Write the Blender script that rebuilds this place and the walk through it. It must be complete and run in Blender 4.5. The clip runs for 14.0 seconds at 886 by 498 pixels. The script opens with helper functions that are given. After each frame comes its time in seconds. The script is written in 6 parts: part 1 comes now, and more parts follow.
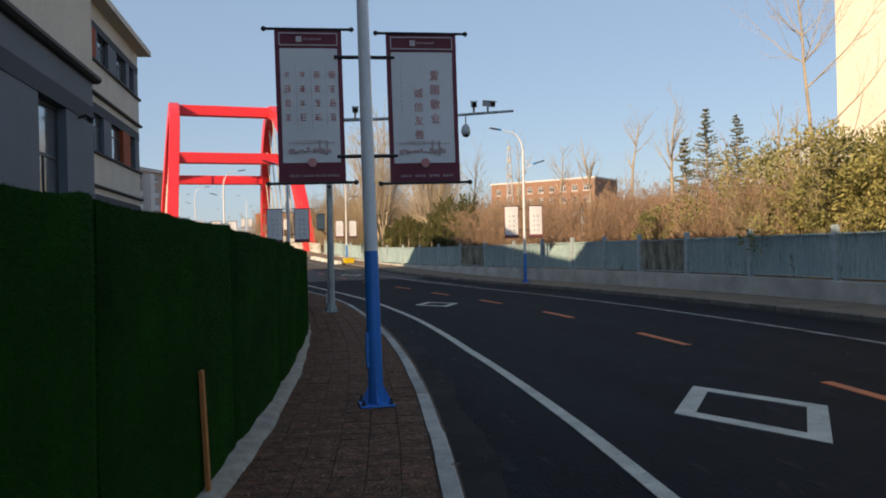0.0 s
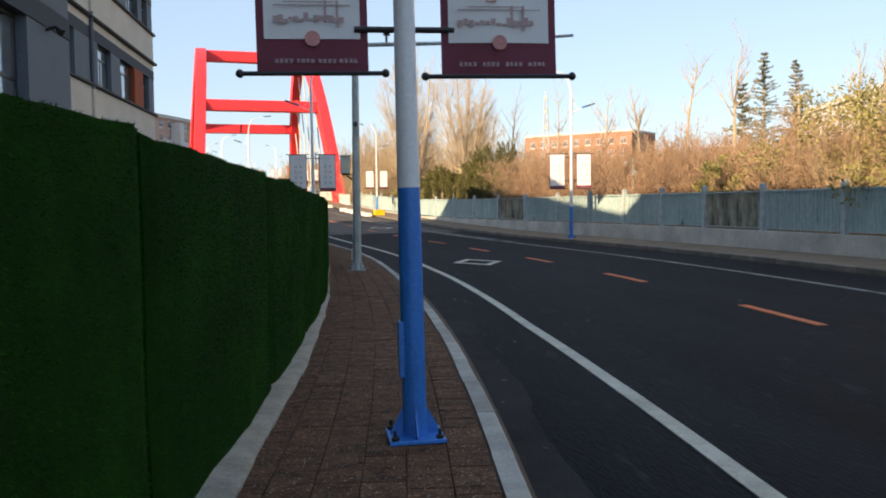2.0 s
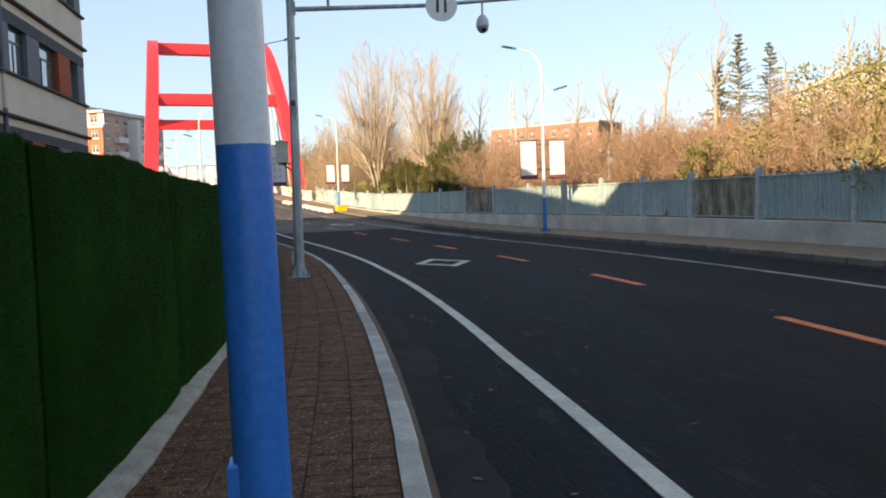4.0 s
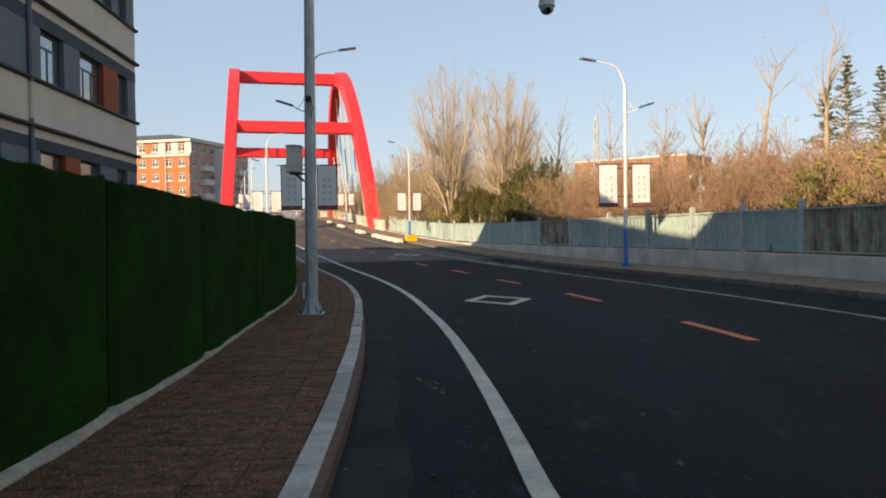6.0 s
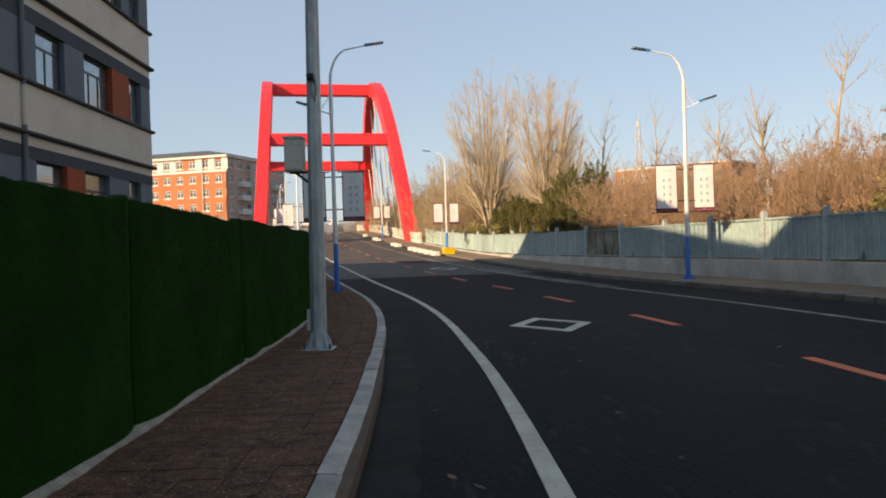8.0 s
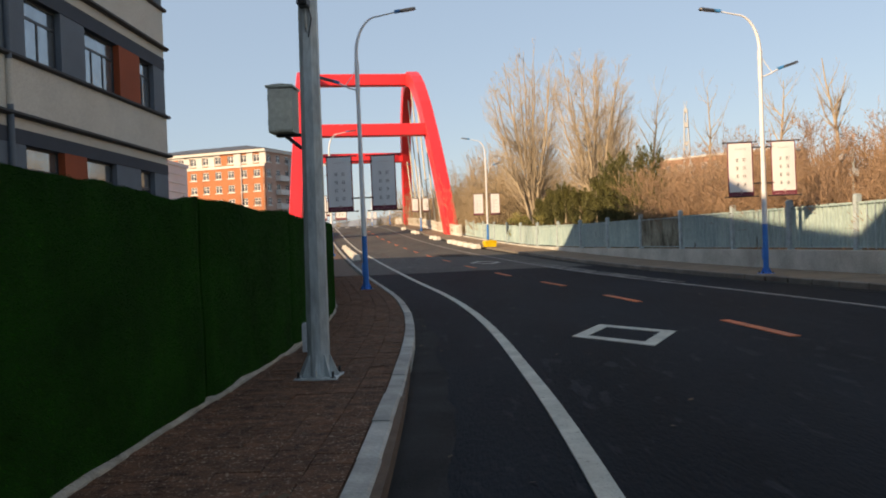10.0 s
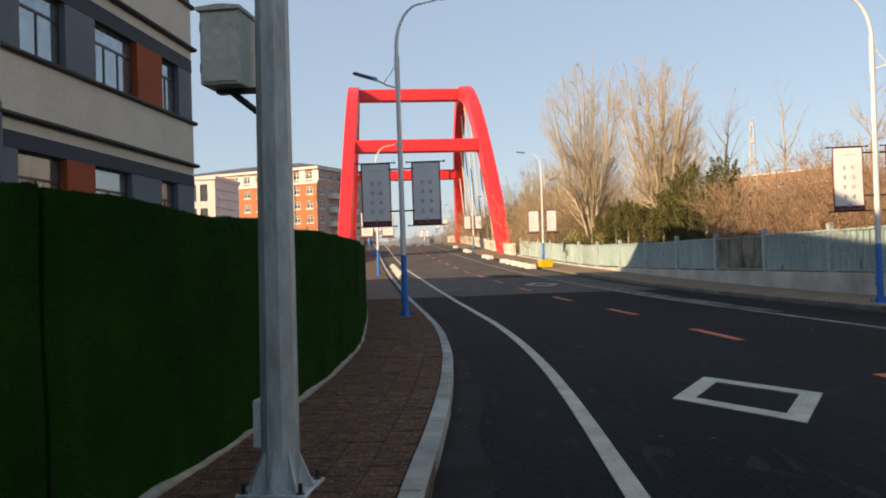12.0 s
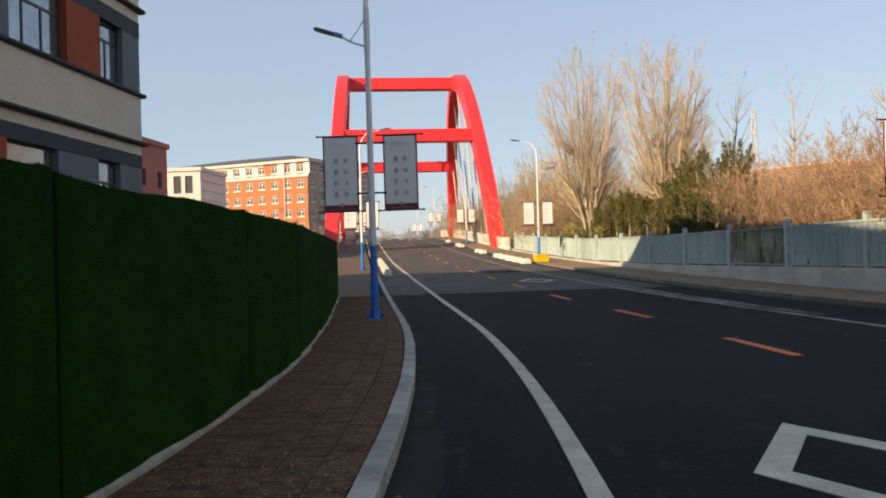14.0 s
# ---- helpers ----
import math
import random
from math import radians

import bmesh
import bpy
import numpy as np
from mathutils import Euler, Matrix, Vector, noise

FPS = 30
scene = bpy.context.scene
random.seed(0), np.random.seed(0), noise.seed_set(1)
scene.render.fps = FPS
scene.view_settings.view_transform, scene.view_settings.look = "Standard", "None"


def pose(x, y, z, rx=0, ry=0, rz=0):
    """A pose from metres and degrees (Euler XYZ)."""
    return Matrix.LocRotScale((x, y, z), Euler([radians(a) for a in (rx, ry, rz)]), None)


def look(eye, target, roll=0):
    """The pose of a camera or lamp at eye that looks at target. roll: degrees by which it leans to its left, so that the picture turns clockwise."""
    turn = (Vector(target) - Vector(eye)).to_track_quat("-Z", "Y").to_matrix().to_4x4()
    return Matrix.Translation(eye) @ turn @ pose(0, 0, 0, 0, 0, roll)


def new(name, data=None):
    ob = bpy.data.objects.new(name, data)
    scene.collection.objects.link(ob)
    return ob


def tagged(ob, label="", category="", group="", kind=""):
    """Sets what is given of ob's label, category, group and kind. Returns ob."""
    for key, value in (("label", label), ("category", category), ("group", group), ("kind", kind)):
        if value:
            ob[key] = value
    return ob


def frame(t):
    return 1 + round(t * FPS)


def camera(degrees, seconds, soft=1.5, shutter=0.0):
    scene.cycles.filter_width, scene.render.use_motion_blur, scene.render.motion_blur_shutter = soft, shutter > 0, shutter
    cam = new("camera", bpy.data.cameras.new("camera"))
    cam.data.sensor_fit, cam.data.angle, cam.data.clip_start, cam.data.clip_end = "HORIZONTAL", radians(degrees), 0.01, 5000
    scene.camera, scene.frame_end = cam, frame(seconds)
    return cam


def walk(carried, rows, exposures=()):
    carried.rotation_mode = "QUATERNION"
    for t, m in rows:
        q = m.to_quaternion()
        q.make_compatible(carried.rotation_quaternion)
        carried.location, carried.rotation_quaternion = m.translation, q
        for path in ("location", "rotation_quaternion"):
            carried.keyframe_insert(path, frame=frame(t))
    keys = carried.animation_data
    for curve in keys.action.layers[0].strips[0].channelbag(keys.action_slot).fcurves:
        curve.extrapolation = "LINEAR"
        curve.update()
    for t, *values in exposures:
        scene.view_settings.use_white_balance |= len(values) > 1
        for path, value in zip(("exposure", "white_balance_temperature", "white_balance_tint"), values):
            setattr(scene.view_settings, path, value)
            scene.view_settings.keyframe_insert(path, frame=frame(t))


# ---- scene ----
cam = camera(56.6, 14.0, 1.9)
PATH = [
    (0, (0.205, 0.606, 1.619), (0.527, 2.58, 1.621), -1.4),
    (0.5, (0.257, 1.648, 1.584), (0.532, 3.629, 1.576), -1.3),
    (1, (0.34, 2.376, 1.56), (0.611, 4.357, 1.52), -1.8),
    (1.5, (0.379, 3.1, 1.524), (0.589, 5.087, 1.447), -1.3),
    (2, (0.401, 3.811, 1.524), (0.647, 5.793, 1.415), -0.8),
    (2.5, (0.437, 4.593, 1.541), (0.681, 6.576, 1.437), -1.2),
    (3, (0.524, 5.275, 1.557), (0.848, 7.243, 1.408), -2.0),
    (5.5, (1.822, 8.956, 1.285), (2.079, 10.938, 1.227), -0.2),
    (6, (2.021, 9.827, 1.271), (2.147, 11.823, 1.232), -0.8),
    (6.5, (2.144, 10.601, 1.28), (2.219, 12.6, 1.291), -1.4),
    (7, (2.127, 11.26, 1.256), (2.172, 13.259, 1.283), -1.4),
    (7.5, (2.167, 11.923, 1.269), (2.204, 13.922, 1.276), -1.6),
    (10, (2.167, 15.429, 1.223), (2.102, 17.427, 1.203), -2.2),
    (10.5, (2.135, 16.217, 1.235), (1.993, 18.212, 1.242), -2.3),
    (11, (2.119, 16.945, 1.232), (1.936, 18.936, 1.289), -2.6),
    (11.5, (2.115, 17.658, 1.246), (1.909, 19.647, 1.291), -2.1),
    (12, (2.12, 18.414, 1.25), (1.927, 20.404, 1.28), -1.8),
    (12.5, (2.114, 19.15, 1.249), (1.926, 21.141, 1.272), -1.6),
    (13, (2.193, 19.924, 1.213), (2.033, 21.918, 1.231), -1.8),
    (13.5, (2.18, 20.705, 1.18), (1.992, 22.696, 1.171), -2.4),
    (14, (2.176, 21.49, 1.175), (1.994, 23.481, 1.193), -1.6),
]
EXPOSE = [(0, 0.0, 8100, 16), (1.0, 0.2, 8400, 16), (2.0, 0.65, 8700, 17), (3.0, 0.84, 8600, 17), (4.2, 0.72, 8800, 17), (5.5, 0.4, 8900, 18), (6.5, 0.25, 9300, 18), (7.5, 0.22, 9300, 18), (10, 0.22, 9300, 18), (11, 0.3, 9300, 18), (12.5, 0.27, 9300, 18), (14, 0.27, 9300, 18)]
walk(cam, [(t, look(eye, target, roll)) for t, eye, target, roll in PATH], EXPOSE)

# ---- world, sun, exposure ----
SUN_AZ, SUN_EL = 48.0, 22.5      # the way that the light travels: degrees from +y towards +x, and down
world = bpy.data.worlds.new("world")
scene.world = world
world.use_nodes = True
wn = world.node_tree.nodes
sky = wn.new("ShaderNodeTexSky")
sky.sky_type = "NISHITA"
sky.sun_disc = False
sky.sun_elevation = radians(SUN_EL)
sky.sun_rotation = radians(SUN_AZ + 180)
sky.air_density, sky.dust_density, sky.ozone_density = 1.0, 0.7, 3.5
haze = wn.new("ShaderNodeMix")
haze.data_type = "RGBA"
haze.inputs[0].default_value = 0.56
haze.inputs[7].default_value = (2.3, 3.9, 6.4, 1)      # thin winter haze over the whole dome
world.node_tree.links.new(sky.outputs[0], haze.inputs[6])
world.node_tree.links.new(haze.outputs[2], wn["Background"].inputs[0])
wn["Background"].inputs[1].default_value = 0.14
sun_data = bpy.data.lights.new("sun", "SUN")
sun_data.energy, sun_data.angle, sun_data.color = 6.0, radians(0.5), (1.0, 0.85, 0.66)
sun = new("sun", sun_data)
LIGHT = Vector((math.sin(radians(SUN_AZ)) * math.cos(radians(SUN_EL)), math.cos(radians(SUN_AZ)) * math.cos(radians(SUN_EL)), -math.sin(radians(SUN_EL))))
sun.matrix_world = look((-60, -50, 60), Vector((-60, -50, 60)) + LIGHT)


# ---- materials ----
def mat(name, color, rough=0.7, metal=0.0, dark=0.7, scale=4.0, fine=60.0, bump=0.15, spread=0.0, tint=None, island=False, spec=0.5, stretch=(1, 1, 1), speck=None, placed=False):
    """A surface with stains at one scale and grain at another; spread: difference from piece to piece."""
    m = bpy.data.materials.new(name)
    m.use_nodes = True
    n, l = m.node_tree.nodes, m.node_tree.links
    b = n["Principled BSDF"]
    co = n.new("ShaderNodeTexCoord")
    mp = n.new("ShaderNodeMapping")
    mp.inputs["Scale"].default_value = stretch
    l.new(n.new("ShaderNodeNewGeometry").outputs["Position"] if placed else co.outputs["Object"], mp.inputs[0])
    big, small = n.new("ShaderNodeTexNoise"), n.new("ShaderNodeTexNoise")
    for tex, sc in ((big, scale), (small, fine)):
        tex.inputs["Scale"].default_value = sc
        tex.inputs["Detail"].default_value = 5
        tex.inputs["Roughness"].default_value = 0.6
        l.new(mp.outputs[0], tex.inputs["Vector"])
    ramp = n.new("ShaderNodeValToRGB")
    ramp.color_ramp.elements[0].position, ramp.color_ramp.elements[1].position = 0.32, 0.68
    low = tint if tint else [c * dark for c in color]
    ramp.color_ramp.elements[0].color, ramp.color_ramp.elements[1].color = (*low, 1), (*color, 1)
    l.new(big.outputs["Fac"], ramp.inputs[0])
    mix = n.new("ShaderNodeMix")
    mix.data_type, mix.blend_type = "RGBA", "OVERLAY"
    mix.inputs[0].default_value = 0.45
    l.new(ramp.outputs[0], mix.inputs[6])
    l.new(small.outputs["Fac"], mix.inputs[7])
    out = mix.outputs[2]
    if speck:
        # scattered lighter grit and scuffs: (scale, colour, threshold)
        dots, cut, lay = n.new("ShaderNodeTexNoise"), n.new("ShaderNodeMapRange"), n.new("ShaderNodeMix")
        dots.inputs["Scale"].default_value, dots.inputs["Detail"].default_value = speck[0], 3
        l.new(mp.outputs[0], dots.inputs["Vector"])
        cut.inputs["From Min"].default_value, cut.inputs["From Max"].default_value = speck[2], speck[2] + 0.07
        l.new(dots.outputs["Fac"], cut.inputs["Value"])
        lay.data_type = "RGBA"
        l.new(cut.outputs[0], lay.inputs[0])
        l.new(out, lay.inputs[6])
        lay.inputs[7].default_value = (*speck[1], 1)
        out = lay.outputs[2]
    if spread:
        rnd = n.new("ShaderNodeNewGeometry").outputs["Random Per Island"] if island else n.new("ShaderNodeObjectInfo").outputs["Random"]
        hsv, rng = n.new("ShaderNodeHueSaturation"), n.new("ShaderNodeMapRange")
        rng.inputs["To Min"].default_value, rng.inputs["To Max"].default_value = 1 - spread, 1 + spread
        l.new(rnd, rng.inputs["Value"])
        l.new(rng.outputs[0], hsv.inputs["Value"])
        l.new(out, hsv.inputs["Color"])
        out = hsv.outputs[0]
    l.new(out, b.inputs["Base Color"])
    rr = n.new("ShaderNodeMapRange")
    rr.inputs["To Min"].default_value, rr.inputs["To Max"].default_value = max(rough - 0.12, 0.02), min(rough + 0.12, 1)
    l.new(small.outputs["Fac"], rr.inputs["Value"])
    l.new(rr.outputs[0], b.inputs["Roughness"])
    b.inputs["Metallic"].default_value = metal
    b.inputs["Specular IOR Level"].default_value = spec
    if bump:
        bp = n.new("ShaderNodeBump")
        bp.inputs["Strength"].default_value, bp.inputs["Distance"].default_value = bump, 0.02
        l.new(small.outputs["Fac"], bp.inputs["Height"])
        l.new(bp.outputs[0], b.inputs["Normal"])
    return m


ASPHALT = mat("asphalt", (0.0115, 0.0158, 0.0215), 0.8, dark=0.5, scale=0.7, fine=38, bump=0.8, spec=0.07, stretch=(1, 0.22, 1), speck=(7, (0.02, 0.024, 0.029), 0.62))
# lit copy of the asphalt: sunlight on the ramp is put into its colour
ASPHALT_SUNLIT = mat("sunlit_asphalt", (0.098, 0.092, 0.083), 0.8, tint=(0.06, 0.057, 0.053), scale=0.6, fine=40, bump=0.7, spec=0.12, stretch=(1, 0.3, 1), speck=(5, (0.13, 0.12, 0.11), 0.6))
ROAD_DUST = mat("pale_road_dust", (0.2, 0.19, 0.17), 0.9, tint=(0.035, 0.037, 0.039), scale=2.2, fine=40, bump=0.3, spec=0.15)
ASPHALT_WORN = mat("worn_asphalt", (0.036, 0.038, 0.039), 0.85, dark=0.5, scale=1.4, fine=60, bump=0.9, spec=0.07)
LINE_WHITE = mat("road_paint_white", (0.53, 0.53, 0.46), 0.75, dark=0.62, scale=2.5, fine=70, bump=0.25, speck=(32, (0.2, 0.2, 0.18), 0.63))
LINE_FADED = mat("road_paint_faded", (0.27, 0.26, 0.24), 0.75, tint=(0.06, 0.062, 0.065), scale=1.6, fine=60, bump=0.2)
LINE_ORANGE = mat("road_paint_orange", (0.72, 0.15, 0.03), 0.7, tint=(0.42, 0.1, 0.035), scale=3.0, fine=60, bump=0.2)
KERB = mat("kerb_concrete", (0.38, 0.38, 0.35), 0.85, dark=0.6, scale=3.0, fine=40, bump=0.35, spread=0.16, placed=True)
PAVER = mat("brick_paver", (0.17, 0.08, 0.045), 0.92, tint=(0.055, 0.029, 0.02), scale=11, fine=60, bump=1.0, spread=0.2, spec=0.2, speck=(55, (0.34, 0.25, 0.18), 0.6), placed=True)
PAVER_ISLE = mat("brick_paver_far", (0.17, 0.08, 0.045), 0.92, tint=(0.055, 0.029, 0.02), scale=11, fine=60, bump=1.0, spread=0.2, island=True, spec=0.2, speck=(55, (0.34, 0.25, 0.18), 0.6), placed=True)
PAVER_BED = mat("joint_sand", (0.12, 0.075, 0.05), 0.95, dark=0.6, scale=6, fine=80, bump=0.5)
MORTAR = mat("rough_mortar", (0.39, 0.36, 0.3), 0.92, dark=0.6, scale=5, fine=45, bump=0.7)
EARTH = mat("winter_earth", (0.2, 0.15, 0.09), 0.95, tint=(0.1, 0.08, 0.045), scale=0.4, fine=12, bump=0.6)
TURF_BACK = mat("turf_backing", (0.005, 0.052, 0.004), 0.95, dark=0.55, scale=1.6, fine=150, bump=0.8, spec=0.08)
TURF = mat("turf_blades", (0.007, 0.094, 0.005), 0.85, dark=0.5, scale=1.6, fine=9, bump=0.0, spread=0.28, island=True, spec=0.08)
CONCRETE = mat("weathered_concrete", (0.52, 0.52, 0.47), 0.9, dark=0.6, scale=0.9, fine=25, bump=0.4)
FENCE_SHEET = mat("blue_green_sheet", (0.36, 0.47, 0.45), 0.6, tint=(0.22, 0.33, 0.34), scale=1.1, fine=14, bump=0.1, stretch=(1, 1, 0.35), speck=(2.6, (0.07, 0.065, 0.05), 0.66))
FENCE_RUST = mat("peeling_sheet", (0.36, 0.36, 0.29), 0.75, tint=(0.05, 0.045, 0.03), scale=2.6, fine=16, bump=0.2, stretch=(1, 1, 0.4))
FENCE_POST = mat("fence_post_paint", (0.42, 0.52, 0.55), 0.7, dark=0.65, scale=4, fine=30, bump=0.2)
POLE_WHITE = mat("pole_white_paint", (0.72, 0.74, 0.76), 0.38, dark=0.88, scale=2.0, fine=40, bump=0.04)
POLE_BLUE = mat("pole_blue_paint", (0.0, 0.19, 0.6), 0.36, dark=0.8, scale=3.5, fine=50, bump=0.06)
GALV = mat("galvanised_steel", (0.48, 0.54, 0.54), 0.5, metal=0.2, dark=0.55, scale=7, fine=30, bump=0.05, stretch=(1, 1, 0.25))
BLACK_METAL = mat("black_metal", (0.018, 0.018, 0.02), 0.45, dark=0.7, scale=6, fine=40, bump=0.05)
LAMP_HEAD = mat("lamp_head_paint", (0.05, 0.06, 0.08), 0.4, dark=0.8, scale=6, fine=40, bump=0.03)
LAMP_BLUE = mat("lamp_collar_blue", (0.02, 0.22, 0.5), 0.4, dark=0.8, scale=6, fine=40, bump=0.03)
BANNER_CLOTH = mat("banner_cloth", (0.74, 0.75, 0.76), 0.75, dark=0.93, scale=2.0, fine=120, bump=0.1)
BANNER_MAROON = mat("banner_maroon", (0.19, 0.035, 0.06), 0.75, dark=0.82, scale=4, fine=120, bump=0.1)
INK_RED = mat("ink_red", (0.64, 0.27, 0.26), 0.8, dark=0.85, scale=6, fine=60, bump=0.0)
INK_PINK = mat("ink_pink", (0.5, 0.36, 0.36), 0.8, dark=0.85, scale=30, fine=60, bump=0.0)
INK_GREY = mat("ink_grey", (0.25, 0.26, 0.27), 0.8, dark=0.85, scale=30, fine=60, bump=0.0)
INK_PALE = mat("ink_pale", (0.6, 0.52, 0.53), 0.8, dark=0.9, scale=30, fine=60, bump=0.0)
RED_STEEL = mat("bridge_red_paint", (0.8, 0.035, 0.045), 0.42, dark=0.88, scale=0.5, fine=6, bump=0.02)
CABLE = mat("cable_sheath", (0.6, 0.57, 0.48), 0.5, dark=0.8, scale=2, fine=20, bump=0.02)
PARAPET = mat("parapet_white_paint", (0.68, 0.66, 0.6), 0.75, dark=0.8, scale=1.5, fine=18, bump=0.15)
CREAM = mat("cream_render", (0.56, 0.52, 0.45), 0.88, dark=0.86, scale=0.8, fine=30, bump=0.12)
SLATE = mat("slate_grey_render", (0.115, 0.145, 0.175), 0.8, dark=0.82, scale=0.9, fine=30, bump=0.1)
NAVY = mat("dark_blue_render", (0.032, 0.042, 0.058), 0.8, dark=0.8, scale=0.9, fine=30, bump=0.1)
RUST = mat("rust_orange_render", (0.32, 0.06, 0.018), 0.85, dark=0.8, scale=1.2, fine=30, bump=0.12)
MOULD = mat("dark_moulding", (0.025, 0.025, 0.028), 0.7, dark=0.75, scale=2, fine=30, bump=0.1)
WIN_FRAME = mat("dark_window_frame", (0.03, 0.036, 0.045), 0.45, dark=0.8, scale=4, fine=30, bump=0.03)
WIN_WHITE = mat("white_window_frame", (0.66, 0.66, 0.64), 0.5, dark=0.85, scale=4, fine=30, bump=0.03)
PANE = mat("coated_window_glass", (0.33, 0.37, 0.39), 0.05, metal=0.75, dark=0.85, scale=0.8, fine=3, bump=0.01)
ROOM = mat("dim_room_plaster", (0.3, 0.3, 0.28), 0.9, dark=0.7, scale=0.8, fine=12, bump=0.1)
CURTAIN = mat("pale_curtain", (0.5, 0.5, 0.47), 0.9, dark=0.8, scale=1.0, fine=20, bump=0.2, stretch=(6, 6, 0.3))
BRICK_RED = mat("orange_brick_cladding", (0.46, 0.17, 0.08), 0.88, dark=0.82, scale=0.3, fine=7, bump=0.2)
BRICK_PINK = mat("brown_red_cladding", (0.36, 0.16, 0.13), 0.88, dark=0.82, scale=0.3, fine=7, bump=0.2)
PLASTER_WHITE = mat("white_plaster", (0.6, 0.6, 0.58), 0.88, dark=0.88, scale=0.3, fine=7, bump=0.1)
ROOF_SLATE = mat("slate_roof", (0.085, 0.1, 0.12), 0.7, dark=0.75, scale=0.5, fine=5, bump=0.2)
WHITE_BRICK = mat("pale_tile_cladding", (0.66, 0.62, 0.52), 0.85, dark=0.9, scale=0.6, fine=9, bump=0.15)
BARK = mat("pale_bark", (0.46, 0.38, 0.28), 0.9, dark=0.6, scale=2.0, fine=18, bump=0.3)
TWIG_TAN = mat("tan_twigs", (0.4, 0.31, 0.2), 0.9, tint=(0.27, 0.2, 0.12), scale=0.6, fine=9, bump=0.0, spread=0.25, island=True)
TWIG_PALE = mat("pale_grey_twigs", (0.5, 0.42, 0.31), 0.9, tint=(0.36, 0.29, 0.21), scale=0.6, fine=9, bump=0.0, spread=0.25, island=True)
TWIG_RED = mat("russet_twigs", (0.36, 0.235, 0.155), 0.9, tint=(0.25, 0.165, 0.105), scale=0.35, fine=9, bump=0.0, spread=0.3, island=True)
LEAF_OLIVE = mat("olive_leaves", (0.3, 0.26, 0.085), 0.75, tint=(0.13, 0.14, 0.045), scale=0.5, fine=9, bump=0.0, spread=0.35, island=True)
LEAF_DARK = mat("dark_evergreen_leaves", (0.12, 0.115, 0.03), 0.7, tint=(0.05, 0.055, 0.016), scale=0.7, fine=9, bump=0.0, spread=0.4, island=True)
NEEDLE = mat("conifer_needles", (0.2, 0.215, 0.14), 0.8, tint=(0.1, 0.12, 0.08), scale=0.7, fine=9, bump=0.0, spread=0.35, island=True)
DRY_VINE = mat("dry_vine", (0.14, 0.09, 0.05), 0.9, tint=(0.06, 0.045, 0.03), scale=2, fine=20, bump=0.0, spread=0.35, island=True)
HILL = mat("hazy_hill", (0.2, 0.24, 0.3), 1.0, dark=0.9, scale=0.01, fine=0.1, bump=0.0)
CAM_WHITE = mat("camera_housing", (0.5, 0.52, 0.53), 0.4, dark=0.85, scale=8, fine=40, bump=0.03)
SIGN_WHITE = mat("sign_white", (0.78, 0.78, 0.76), 0.5, dark=0.93, scale=4, fine=40, bump=0.02)
BOX_GREY = mat("cabinet_grey_paint", (0.62, 0.61, 0.51), 0.55, dark=0.8, scale=4, fine=30, bump=0.05)
STAKE = mat("orange_wood", (0.5, 0.19, 0.05), 0.75, dark=0.6, scale=6, fine=50, bump=0.3, stretch=(1, 1, 0.2))
YELLOW = mat("yellow_plastic", (0.75, 0.5, 0.02), 0.5, dark=0.8, scale=5, fine=30, bump=0.05)
RUBBER = mat("dark_lens", (0.01, 0.01, 0.012), 0.15, dark=0.8, scale=5, fine=30, bump=0.0)


